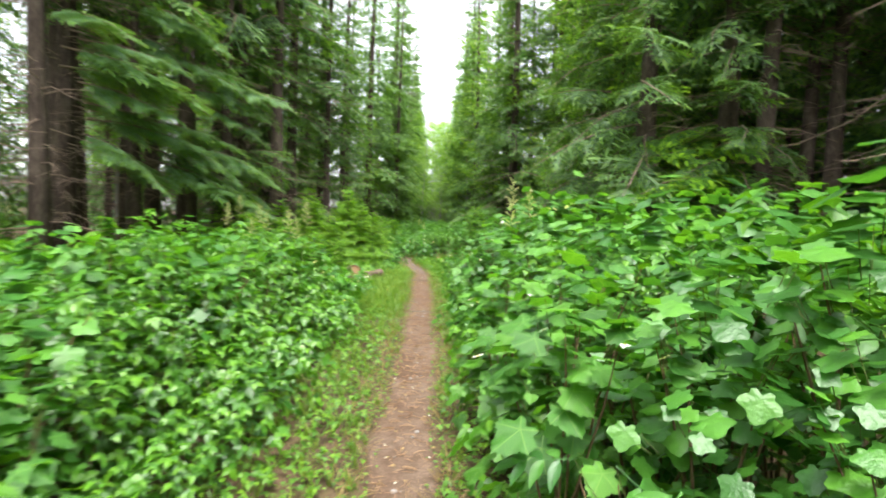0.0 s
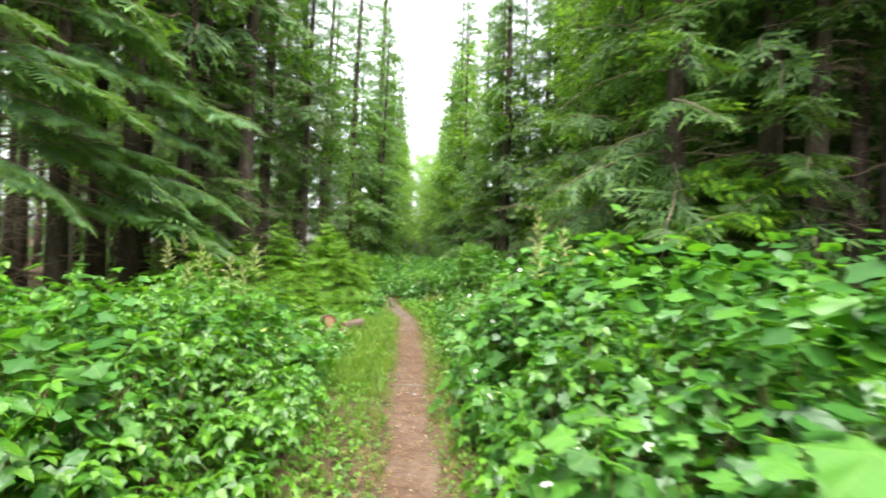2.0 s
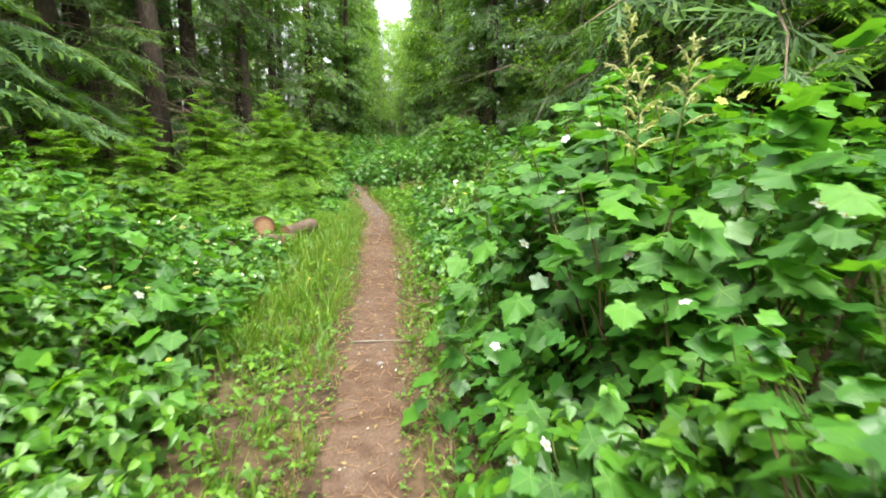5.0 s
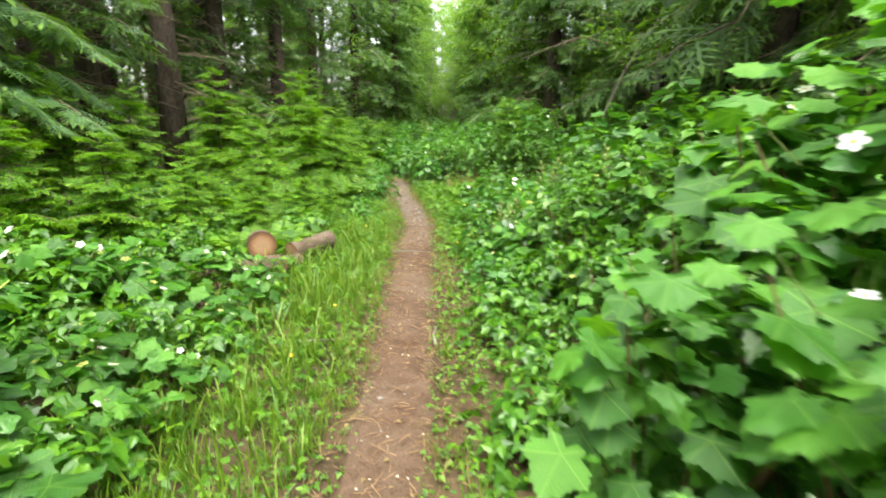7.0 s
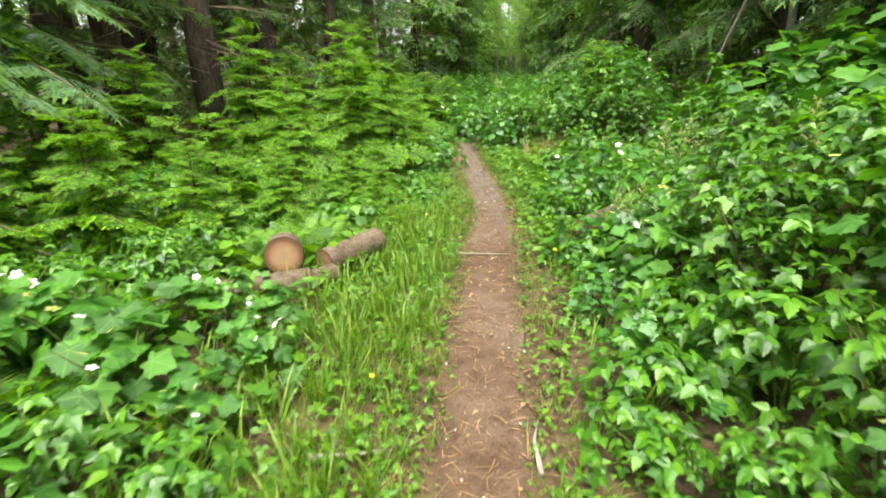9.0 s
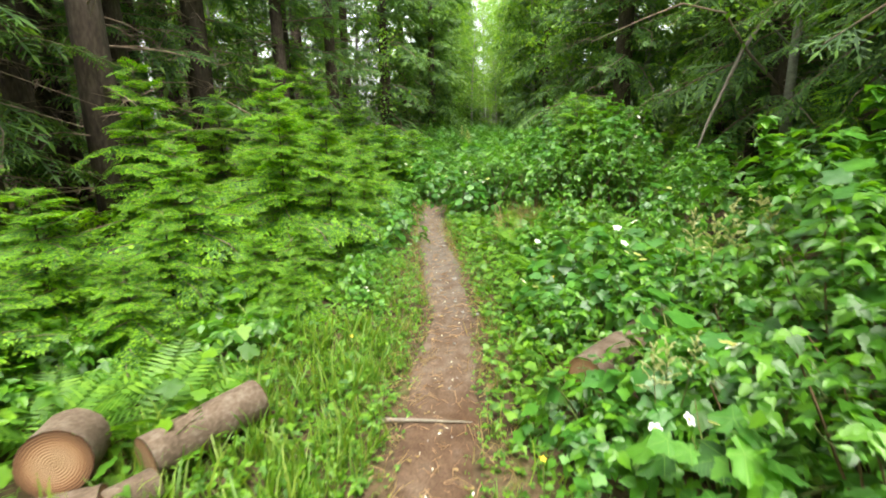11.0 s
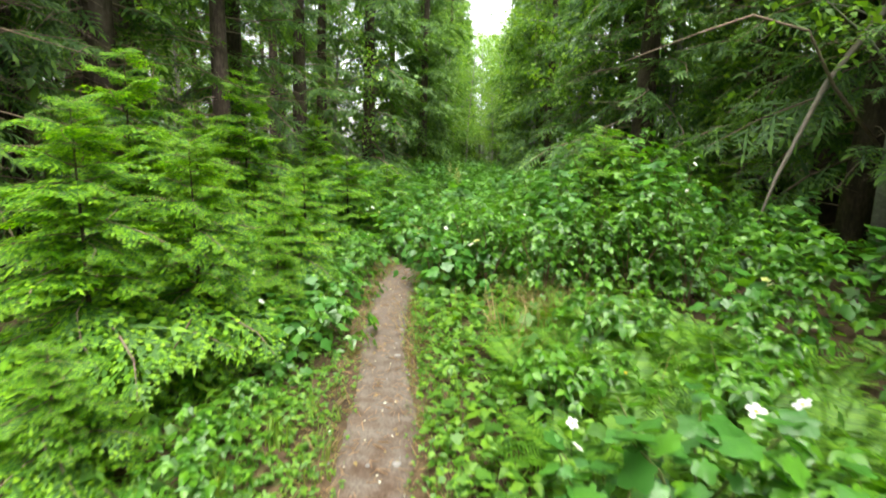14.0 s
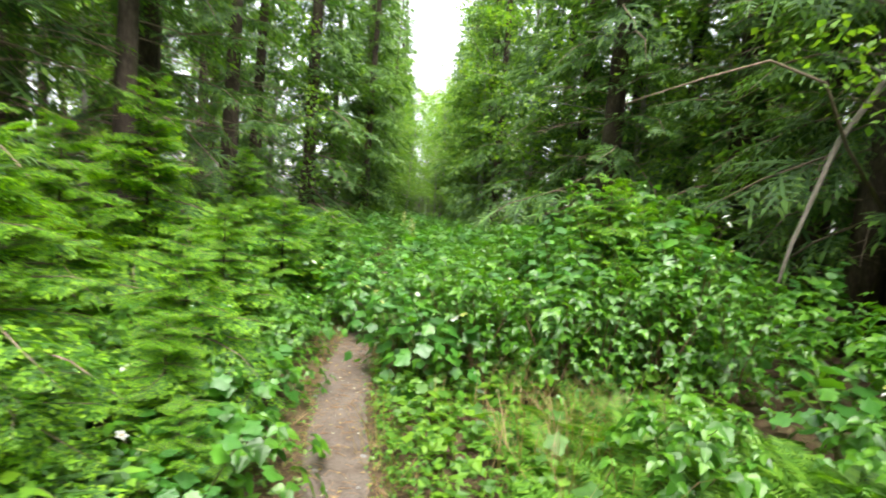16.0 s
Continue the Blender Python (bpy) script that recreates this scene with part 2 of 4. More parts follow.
class Heap:
    """Gathers copies of small templates into one mesh."""

    def __init__(self):
        self.v, self.f, self.m, self.n = [], [], [], 0

    def add(self, shape, mat=None):
        v, f, m = shape
        if mat is not None:
            a = np.array(mat)
            v = v @ a[:3, :3].T + a[:3, 3]
        self.v.append(v)
        self.f.append(f + self.n)
        self.m.append(m)
        self.n += len(v)

    def shape(self):
        return np.concatenate(self.v), np.concatenate(self.f), np.concatenate(self.m)

    def mesh(self, name, mats, smooth=True):
        v, f, m = self.shape()
        return mesh_of(name, v, f, mats, m, smooth)


def shape(v, f, m=0):
    f = np.array(f, int)
    return np.array(v, float), f, (np.full(len(f), m) if np.isscalar(m) else np.array(m))


def tube(points, radii, sides=5, m=0, cap=True):
    """A tapered tube along a line of points."""
    pts = [Vector(p) for p in points]
    v, f = [], []
    for i, p in enumerate(pts):
        d = (pts[min(i + 1, len(pts) - 1)] - pts[max(i - 1, 0)]).normalized()
        a = d.orthogonal().normalized() if abs(d.z) < 0.95 else d.cross(Vector((0, 1, 0))).normalized()
        b = d.cross(a)
        for k in range(sides):
            w = 2 * math.pi * k / sides
            v.append(p + (a * math.cos(w) + b * math.sin(w)) * radii[i])
    for i in range(len(pts) - 1):
        for k in range(sides):
            a, b = i * sides + k, i * sides + (k + 1) % sides
            f += [(a, b, b + sides), (a, b + sides, a + sides)]
    if cap:
        n = len(v)
        v += [pts[0], pts[-1]]
        last = (len(pts) - 1) * sides
        for k in range(sides):
            f += [(n, (k + 1) % sides, k), (n + 1, last + k, last + (k + 1) % sides)]
    return shape([tuple(x) for x in v], f, m)


def lobed_leaf(sharp=1.0, plain=False):
    """A five-lobed, toothed leaf, one unit from stalk to tip, along +y."""
    ring = [(-178, 0.16)]
    lobes = [(-128, 0.5), (-66, 0.82), (0, 1.0), (66, 0.82), (128, 0.5)]
    for i, (a, r) in enumerate(lobes):
        ring += [(a - 19, r * 0.84), (a, r), (a + 19, r * 0.84)] if plain else [(a - 23, r * 0.83), (a - 17, r * 0.77), (a - 9, r * 0.91), (a - 6, r * 0.86), (a, r), (a + 6, r * 0.86), (a + 9, r * 0.91), (a + 17, r * 0.77), (a + 23, r * 0.83)]
        if i < 4:
            ring.append(((a + lobes[i + 1][0]) / 2, (0.74 - 0.1 * sharp) * (r + lobes[i + 1][1]) / 2 + 0.1))
    v = [(0, 0, 0)]
    for a, r in ring:
        x, y = r * math.sin(radians(a)), r * math.cos(radians(a))
        fold = 0.075 * math.cos(radians(a) * 5.45) * r
        v.append((x, y, -0.2 * r * r + fold))
    n = len(ring)
    return shape(v, [(0, 1 + (i + 1) % n, 1 + i) for i in range(n)])


def ovate_leaf(width=0.3, curl=0.22):
    """A pointed leaflet folded along its midrib, one unit long along +y."""
    v, f = [(0, 0, 0)], []
    for y, w in ((0.22, 0.8), (0.48, 1.0), (0.76, 0.6)):
        z = -curl * y * y
        v += [(-width * w, y, z + 0.07), (0, y, z), (width * w, y, z + 0.07)]
    v.append((0, 1.0, -curl))
    f += [(0, 2, 1), (0, 3, 2)]
    for k in (1, 4):
        f += [(k, k + 1, k + 4), (k, k + 4, k + 3), (k + 1, k + 2, k + 5), (k + 1, k + 5, k + 4)]
    f += [(7, 8, 10), (8, 9, 10)]
    return shape(v, f)


def small_leaf(width=0.34):
    w = width
    return shape([(0, 0, 0), (-0.8 * w, 0.17, 0.06), (-w, 0.38, 0.08), (-0.5 * w, 0.7, 0.0), (0, 1.04, -0.12), (0.5 * w, 0.7, 0.0), (w, 0.38, 0.08), (0.8 * w, 0.17, 0.06)],
                 [(0, 4, 3), (0, 3, 2), (0, 2, 1), (0, 5, 4), (0, 6, 5), (0, 7, 6)])


def toothed_leaf(width=0.36):
    """A leaflet with coarse teeth along both edges, folded a little along its midrib."""
    side = [(0.7, 0.1), (1.0, 0.3), (0.8, 0.36), (0.86, 0.54), (0.6, 0.6), (0.54, 0.78), (0.3, 0.82)]
    v = [(0, 0, 0)]
    v += [(-width * x, y, 0.16 * width * x - 0.14 * y * y) for x, y in side]
    v.append((0, 1.05, -0.17))
    v += [(width * x, y, 0.16 * width * x - 0.14 * y * y) for x, y in reversed(side)]
    return shape(v, [(0, i + 1, i) for i in range(1, len(v) - 1)])


def speck():
    return shape([(0, 0, 0), (-0.36, 0.45, 0.05), (0, 1, -0.1), (0.36, 0.45, 0.05)], [(0, 2, 1), (0, 3, 2)])


LOBED, SMALL, PLAIN_LOBED = lobed_leaf(), small_leaf(), lobed_leaf(plain=True)


def sized(s):
    return Matrix.Scale(s, 4)


def trifoliate(leaflet):
    h = Heap()
    for a, s in ((0, 1.0), (82, 0.82), (-82, 0.82)):
        h.add(leaflet, pose(0, 0.12 if a == 0 else 0, 0, -8, 0, a) @ sized(s))
    return h.shape()


def pinnate(pairs=3):
    h = Heap()
    for i in range(pairs):
        y = 0.28 + 0.3 * i
        for a in (66, -66):
            h.add(ovate_leaf(0.2, 0.3), pose(0, y, -0.05 * y * y, -12, 0, a - math.copysign(10 * i, a)) @ sized(0.62 - 0.04 * i))
    h.add(ovate_leaf(0.2, 0.3), pose(0, 0.28 + 0.3 * pairs - 0.2, -0.06, -10, 0, 0) @ sized(0.66))
    h.add(tube([(0, 0, 0), (0, 0.5, -0.01), (0, 1.0, -0.06)], [0.014, 0.011, 0.006], 3, cap=False))
    return h.shape()


TRI, TOOTHED_TRI, PINNATE = trifoliate(small_leaf(0.36)), trifoliate(toothed_leaf()), pinnate()


def frond(pairs=21):
    """A fern frond one unit long along +y, arching, with toothed pinnae."""
    h = Heap()
    for i in range(pairs):
        t = (i + 1) / (pairs + 1)
        y, z = t, 0.42 * t - 0.62 * t * t
        ln = 0.27 * (math.sin(math.pi * min(1, t * 0.9 + 0.14))) ** 0.8
        for a in (-1, 1):
            v, f = [(0, 0, 0)], []
            k = 3
            for j in range(1, k + 1):
                x = j / k
                w = 0.085 * (1 - x) + 0.02
                v += [(x - 0.1, w, -0.02), (x, 0.0, -0.1 * x * x), (x - 0.1, -w, -0.02)]
            f.append((0, 2, 1)), f.append((0, 3, 2))
            for j in range(k - 1):
                b = 1 + 3 * j
                f += [(b + 1, b + 4, b + 3), (b + 1, b + 5, b + 4), (b + 1, b + 3, b), (b + 1, b + 2, b + 5)]
            v = np.array(v) * (ln * a, ln, ln)
            h.add(shape(v, f), pose(0, y, z, 0, 0, 12 * a))
    h.add(tube([(0, t, 0.42 * t - 0.62 * t * t) for t in (0, 0.3, 0.6, 1)], [0.01, 0.008, 0.005, 0.002], 3, cap=False))
    return h.shape()


FROND = frond()


def flower_shape():
    """Five rounded white petals round a small yellow heart; one unit across."""
    h = Heap()
    for k in range(5):
        h.add(shape([(0, 0.04, 0), (-0.17, 0.22, 0.05), (-0.15, 0.42, 0.07), (0, 0.5, 0.04), (0.15, 0.42, 0.07), (0.17, 0.22, 0.05)],
                    [(0, 2, 1), (0, 3, 2), (0, 4, 3), (0, 5, 4)]), pose(0, 0, 0, 0, 0, 72 * k))
    for k in range(6):
        a = math.pi * k / 3
        b = math.pi * (k + 1) / 3
        h.add(shape([(0, 0, 0.09), (0.1 * math.cos(a), 0.1 * math.sin(a), 0.04), (0.1 * math.cos(b), 0.1 * math.sin(b), 0.04)], [(0, 1, 2)], 1))
    return h.mesh("flower", [PETAL, YELLOW])


FLOWER = flower_shape()


def part(name, me, parent, m=None, label=""):
    ob = new(name, me)
    ob.parent = parent
    if m is not None:
        ob.matrix_basis = m
    return tagged(ob, label)


def aim(p, out, tilt, twist):
    """A leaf's pose: at p, growing away along the heading out, tipped down by tilt."""
    return pose(*p, -tilt, twist, math.degrees(out) - 90)


# ---- plants: each is built a few times over, then copied about ----
HEAPS = {}


def shrub(name, label, leaf, mats, height, radius, count, size, stems=6, singles=None, flowers=0, rng=R):
    """A leafy shrub: canes that fan out from one root, leaves thick on the outer and upper side."""
    root = tagged(new(name), label, "shrub")
    wood, green = Heap(), Heap()
    tops = []
    for k in range(stems):
        a = 2 * math.pi * (k + rng.random()) / stems
        r, h = radius * rng.uniform(0.25, 0.8), height * rng.uniform(0.75, 1.0)
        p = [(0, 0, -0.03), (0.3 * r * math.cos(a), 0.3 * r * math.sin(a), 0.45 * h),
             (0.7 * r * math.cos(a + 0.2), 0.7 * r * math.sin(a + 0.2), 0.8 * h), (r * math.cos(a + 0.1), r * math.sin(a + 0.1), h)]
        wood.add(tube(p, [0.007, 0.006, 0.005, 0.002], 4, 0, False))
        tops.append(p)
    leaves, lump = [], rng.uniform(0, 6.28)
    for k in range(count):
        a = rng.uniform(0, 2 * math.pi)
        if k % 6 == 0:
            # a leaf along a shoot that stands out of the crown
            st = tops[rng.randrange(stems)]
            p = Vector(st[2]).lerp(Vector(st[3]) * 1.1, rng.random())
            tilt, side = rng.uniform(0, 35), 0.3
        else:
            up = radians(90) * rng.random() ** 0.85
            out = rng.uniform(0.78, 1.06) if rng.random() < 0.75 else rng.uniform(0.4, 0.8)
            out *= 1 + 0.12 * math.sin(3 * a + lump) + 0.08 * math.sin(7 * a + 2 * lump + 4 * up)
            side = math.cos(up)
            p = Vector((radius * out * side ** 0.8 * math.cos(a), radius * out * side ** 0.8 * math.sin(a), height * (0.1 + 0.86 * out * math.sin(up))))
            tilt = 4 + 42 * side + rng.uniform(-16, 18)
        leaves.append(aim(p, a + rng.uniform(-0.8, 0.8), tilt, rng.uniform(-24, 24)) @ sized(size * rng.uniform(0.55, 1.2)))
        if k % 3 == 0:
            q = Vector((p.x * 0.7, p.y * 0.7, p.z * 0.9 - 0.02))
            wood.add(tube([tuple(q), tuple((q + p) / 2 + Vector((0, 0, -0.01))), tuple(p)], [0.0022, 0.0018, 0.0014], 3, 1, False))
    HEAPS[root.name] = leaf, leaves
    part("stem", wood.mesh("stem", [CANE if height > 0.8 else STEM, STEM]), root)
    if singles:
        for m in leaves:
            part("leaf", singles, root, m)
    else:
        for m in leaves:
            green.add(leaf, m)
        part("foliage", green.mesh("foliage", mats), root)
    for k in range(flowers):
        a, rr = rng.uniform(0, 6.28), radius * rng.uniform(0.2, 0.95)
        part("flower", FLOWER, root, pose(rr * math.cos(a), rr * math.sin(a), height * rng.uniform(0.86, 1.05), rng.uniform(-45, 45), rng.uniform(-45, 45)) @ sized(rng.uniform(0.045, 0.06)), "white five-petalled flower")
    return root


def fern(height, label, count=11):
    root = tagged(new("fern"), label, "fern")
    me = mesh_of("frond", FROND[0], FROND[1], [FERN])
    for k in range(count):
        a = 360 * (k + R.random() * 0.7) / count
        part("frond", me, root, pose(0, 0, 0.02, R.uniform(18, 52), R.uniform(-15, 15), a) @ sized(height * R.uniform(0.8, 1.25)))
    return root


def goats_beard(height):
    root = tagged(new("goats_beard"), "tall leafy plant with feathery cream flower plumes", "wildflower")
    g, w = Heap(), Heap()
    for k in range(3):
        h = Heap()
        a = 2.1 * k
        top = Vector((0.12 * math.cos(a), 0.12 * math.sin(a), height * (0.86 + 0.07 * k)))
        w.add(tube([(0, 0, 0), tuple(top * 0.55), tuple(top)], [0.006, 0.005, 0.003], 4, 0, False))
        for j in range(12):
            t = j / 12
            b, d = a + j * 2.4, 0.085 * (1 - t) + 0.02
            s = top + Vector((0, 0, 0.26 * (t - 0.6)))
            e = s + Vector((d * math.cos(b), d * math.sin(b), 0.07 - 0.03 * (1 - t)))
            h.add(tube([tuple(s), tuple((s + e) / 2 + Vector((0, 0, 0.012))), tuple(e)], [0.002, 0.004, 0.002], 4, 0, False))
            for i in range(12):
                q = s.lerp(e, R.uniform(0.2, 1))
                h.add(SMALL, pose(*q, R.uniform(-80, 80), R.uniform(-80, 80), R.uniform(0, 360)) @ sized(0.016))
        part("plume", h.mesh("plume", [PLUME]), root, None, "feathery cream plume")
        for j in range(7):
            p = top * R.uniform(0.35, 0.8)
            g.add(TRI, aim(p, R.uniform(0, 6.28), R.uniform(5, 35), 0) @ sized(0.13))
    part("stem", w.mesh("stem", [STEM]), root)
    part("foliage", g.mesh("foliage", [SALMON]), root)
    return root


def twig_shape(fine):
    """One flat side twig of a conifer bough, one unit long along +x; its outer end is new growth (slot 1)."""
    h = Heap()
    if fine < 0:
        h.add(shape([(0, 0, 0), (0.55, 0.05, -0.03), (0.55, -0.05, -0.03), (1.05, 0, -0.14)], [(0, 2, 1), (1, 2, 3)], 0))
        for x, a in ((0.22, 1), (0.35, -1), (0.55, 1), (0.68, -1)):
            ln = 0.5 * (1 - 0.5 * x)
            h.add(shape([(x, -0.045, 0), (x + 0.09, 0.045, 0), (x + 0.62 * ln, a * 0.75 * ln, -0.12)], [(0, 1, 2)], R.randrange(2)))
        return h.shape()
    h.add(shape([(0, 0, 0), (0.5, 0.04, -0.01), (0.5, -0.04, -0.01), (0.86, 0, -0.05)], [(0, 2, 1), (1, 2, 3)]))
    h.add(shape([(0.72, 0, -0.03), (0.88, 0.05, -0.045), (0.88, -0.05, -0.045), (1.08, 0, -0.1)], [(0, 2, 1), (1, 2, 3)], 1))
    tip = 1.5 if fine == 3 else 0.8
    for i in range(fine):
        x = 0.16 + 0.62 * i / max(1, fine - 1)
        ln = 0.34 * (1 - 0.55 * x)
        for a in (-1, 1):
            c, s = math.cos(0.95), math.sin(0.95) * a
            p, q = np.array((x, 0, -0.03 * x)), np.array((c, s, -0.16))
            o = np.array((-s, c, 0)) * (0.11 if fine > 3 else 0.19)
            h.add(shape([p, p + ln * (0.5 * q + o), p + ln * (0.5 * q - o), p + ln * 0.95 * q], [(0, 2, 1), (1, 2, 3)], 0))
            h.add(shape([p + ln * 0.7 * q, p + ln * (0.95 * q + tip * o), p + ln * (0.95 * q - tip * o), p + ln * 1.3 * q - np.array((0, 0, 0.02))], [(0, 2, 1), (1, 2, 3)], 1))
    return h.shape()


def bough_shape(twigs, fine, droop=0.28, spread=0.42, wood=2, wild=1.0):
    """A conifer bough one unit long along +x, feathered on both sides and drooping at its ends."""
    h = Heap()
    tw = twig_shape(fine)

    bend = R.uniform(-0.16, 0.16)

    def axis(t):
        return Vector((t, bend * math.sin(2.6 * t), 0.1 * t - droop * t * t))
    for i in range(twigs):
        for a in (-1, 1):
            t = min(0.99, 0.12 + 0.86 * i / twigs + R.uniform(-0.03, 0.03))
            ln = spread * (0.42 + 0.58 * math.sin(math.pi * min(1, t * 0.8 + 0.16))) * (1.1 - 0.62 * t) * R.uniform(0.5, 1.3)
            turn = a * R.uniform(34, 78)
            h.add(tw, pose(*axis(t), R.uniform(-35, 35) * wild, R.uniform(4, 14 + 32 * wild), turn) @ Matrix.Diagonal((ln, ln * 0.9, ln, 1)))
            if R.random() < 0.45:
                q = axis(t) + Vector((math.cos(radians(turn)), math.sin(radians(turn)), -0.25)) * ln * 0.5
                h.add(tw, pose(*q, R.uniform(-35, 35) * wild, R.uniform(10, 20 + 45 * wild), turn + R.uniform(-60, 60)) @ sized(ln * R.uniform(0.4, 0.7)))
    h.add(tw, pose(*axis(0.9), 0, 26, 0) @ sized(0.16))
    if fine < 0:
        return h.shape()
    h.add(tube([tuple(axis(t)) for t in (0, 0.35, 0.7, 1)], [0.012, 0.009, 0.006, 0.002], 3, wood, False))
    return h.shape()


DETAIL = [bough_shape(26, 6, d, 0.36, wild=0.4) for d in (0.26, 0.4)]
FINE = [bough_shape(13, 3, d, 0.42, wild=0.5) for d in (0.16, 0.3, 0.42)]
NEAR = [bough_shape(17, 4, d, 0.38) for d in (0.28, 0.38, 0.5)]
MIDDLE = [bough_shape(17, 2, d, 0.4) for d in (0.3, 0.4, 0.5)]
FAR = [bough_shape(13, -1, d, 0.5) for d in (0.32, 0.42, 0.5)]
DEEP = [bough_shape(7, -1, d, 0.7) for d in (0.32, 0.46, 0.5)]


def trunk_shape(height, r, lean=0.01, sides=9):
    pts, rad = [], []
    for i in range(9):
        t = i / 8
        pts.append((lean * height * t * math.sin(2 * t), lean * height * t * math.cos(3 * t), height * t - 0.1))
        rad.append(r * (1.35 - 2.2 * t if t < 0.13 else 1.08 - 0.98 * t))
    return tube(pts, rad, sides)


def conifer(name, label, height, r, low, reach, whorls, per, boughs, mats, dead=0, shape_power=0.8, steep=8, upper=FAR):
    """A conifer: tapered trunk, whorls of boughs that shorten to the top, and dead lower twigs."""
    root = tagged(new(name), label, "tree")
    part("trunk", mesh_of("trunk", *trunk_shape(height, r)[:2], [BARK]), root, None, "dark scaly bark")
    crown = Heap()
    for i in range(whorls):
        t = i / whorls
        z = low + (height * 0.985 - low) * (t ** 0.92)
        up = max(0.0, (z - low) / (height - low))
        ln = reach * ((1 - up) ** shape_power) + 0.12 * reach * 0.5
        for k in range(per):
            a = 360 * (k + R.random() * 0.8) / per + 47 * i
            s = ln * R.uniform(0.5, 1.15)
            kind = boughs if z < 5 or height < 4 else upper
            crown.add(kind[R.randrange(len(kind))], pose(0, 0, z + R.uniform(-0.25, 0.25) * (height / 18), R.uniform(-20, 20), R.uniform(-14, 20) + steep * (1 - up) - 24 * up, a) @ sized(s))
    part("crown", crown.mesh("crown", [*mats, TWIG]), root)
    if dead:
        d = Heap()
        for k in range(dead):
            z, a = R.uniform(0.4, max(low, 2.5) + 1.5), R.uniform(0, 6.28)
            ln = R.uniform(0.5, 1.7)
            e = Vector((math.cos(a), math.sin(a), R.uniform(-0.35, 0.1))) * ln
            d.add(tube([(0, 0, z), tuple(Vector((0, 0, z + 0.06)) + e * 0.5), tuple(Vector((0, 0, z)) + e)], [0.014, 0.008, 0.003], 4, 0, False))
            for j in range(4):
                q = Vector((0, 0, z)) + e * R.uniform(0.35, 0.95)
                w = q + Vector((R.uniform(-0.3, 0.3), R.uniform(-0.3, 0.3), R.uniform(-0.22, 0.08)))
                d.add(tube([tuple(q), tuple(w)], [0.005, 0.002], 3, 0, False))
        tagged(part("dead_wood", d.mesh("dead_wood", [TWIG]), root, None, "bare dead lower twigs"), kind="stuff")
    return root


def alder(height, label, leaves=2600, spread=2.0):
    """A broadleaved tree: pale trunk, rising limbs and a loose crown of small leaves in clumps."""
    root = tagged(new("alder_tree"), label, "tree")
    part("trunk", mesh_of("trunk", *trunk_shape(height, 0.09, 0.03)[:2], [ALDER_BARK]), root, None, "pale grey bark")
    limbs, crown, tips = Heap(), Heap(), []
    for k in range(26):
        z, a = height * (0.2 + 0.78 * k / 26), 2.4 * k + R.random()
        ln = spread * (1.15 - 0.8 * k / 26) * R.uniform(0.7, 1.2)
        e = Vector((ln * math.cos(a), ln * math.sin(a), z + ln * R.uniform(0.15, 0.6)))
        s = Vector((0, 0, z))
        limbs.add(tube([tuple(s), tuple(s.lerp(e, 0.5) + Vector((0, 0, 0.1))), tuple(e)], [0.025, 0.015, 0.004], 4, 0, False))
        tips += [s.lerp(e, t) for t in (0.45, 0.62, 0.8, 0.95, 1.05)]
    for k in range(leaves):
        c = tips[R.randrange(len(tips))]
        p = c + Vector((R.gauss(0, 0.26), R.gauss(0, 0.26), R.gauss(0, 0.17)))
        crown.add(speck(), aim(p, R.uniform(0, 6.28), R.uniform(-10, 60), R.uniform(-35, 35)) @ sized(R.uniform(0.09, 0.15)))
    part("branchwork", limbs.mesh("branchwork", [ALDER_BARK]), root)
    part("crown", crown.mesh("crown", [ALDER]), root)
    return root


# ---- plan: the line of the trail and the middle of the ride ----
LINE_Y = [-40, 0, 4.4, 5.9, 7.1, 8.1, 9.3, 11.0, 12.1, 13.0, 14.4, 15.1, 15.9, 17.2, 18.4, 19.6, 21.2, 24, 30, 140]
LINE_X = [2.5, 0.62, 0.28, 0.12, 0.04, -0.1, -0.23, -0.40, -0.55, -0.67, -0.83, -0.92, -1.12, -1.46, -1.80, -2.02, -2.2, -2.6, -3.0, -11.5]


def mid(y):
    return float(np.interp(y, LINE_Y, LINE_X))


def ride(y):
    """Middle of the clearing between the two walls of trees."""
    return 0.35 - 0.095 * (y - 2) if y > 2 else 0.35


def ground_z(x, y):
    off = abs(x - mid(y))
    lift = min(1.0, max(0.0, (off - 2.5) / 6.0))
    return lift * 0.28 * noise.noise(Vector((x * 0.16, y * 0.16, 0.0))) + min(1.0, off / 1.2) * 0.03 * noise.noise(Vector((x * 0.9, y * 0.9, 3.0)))


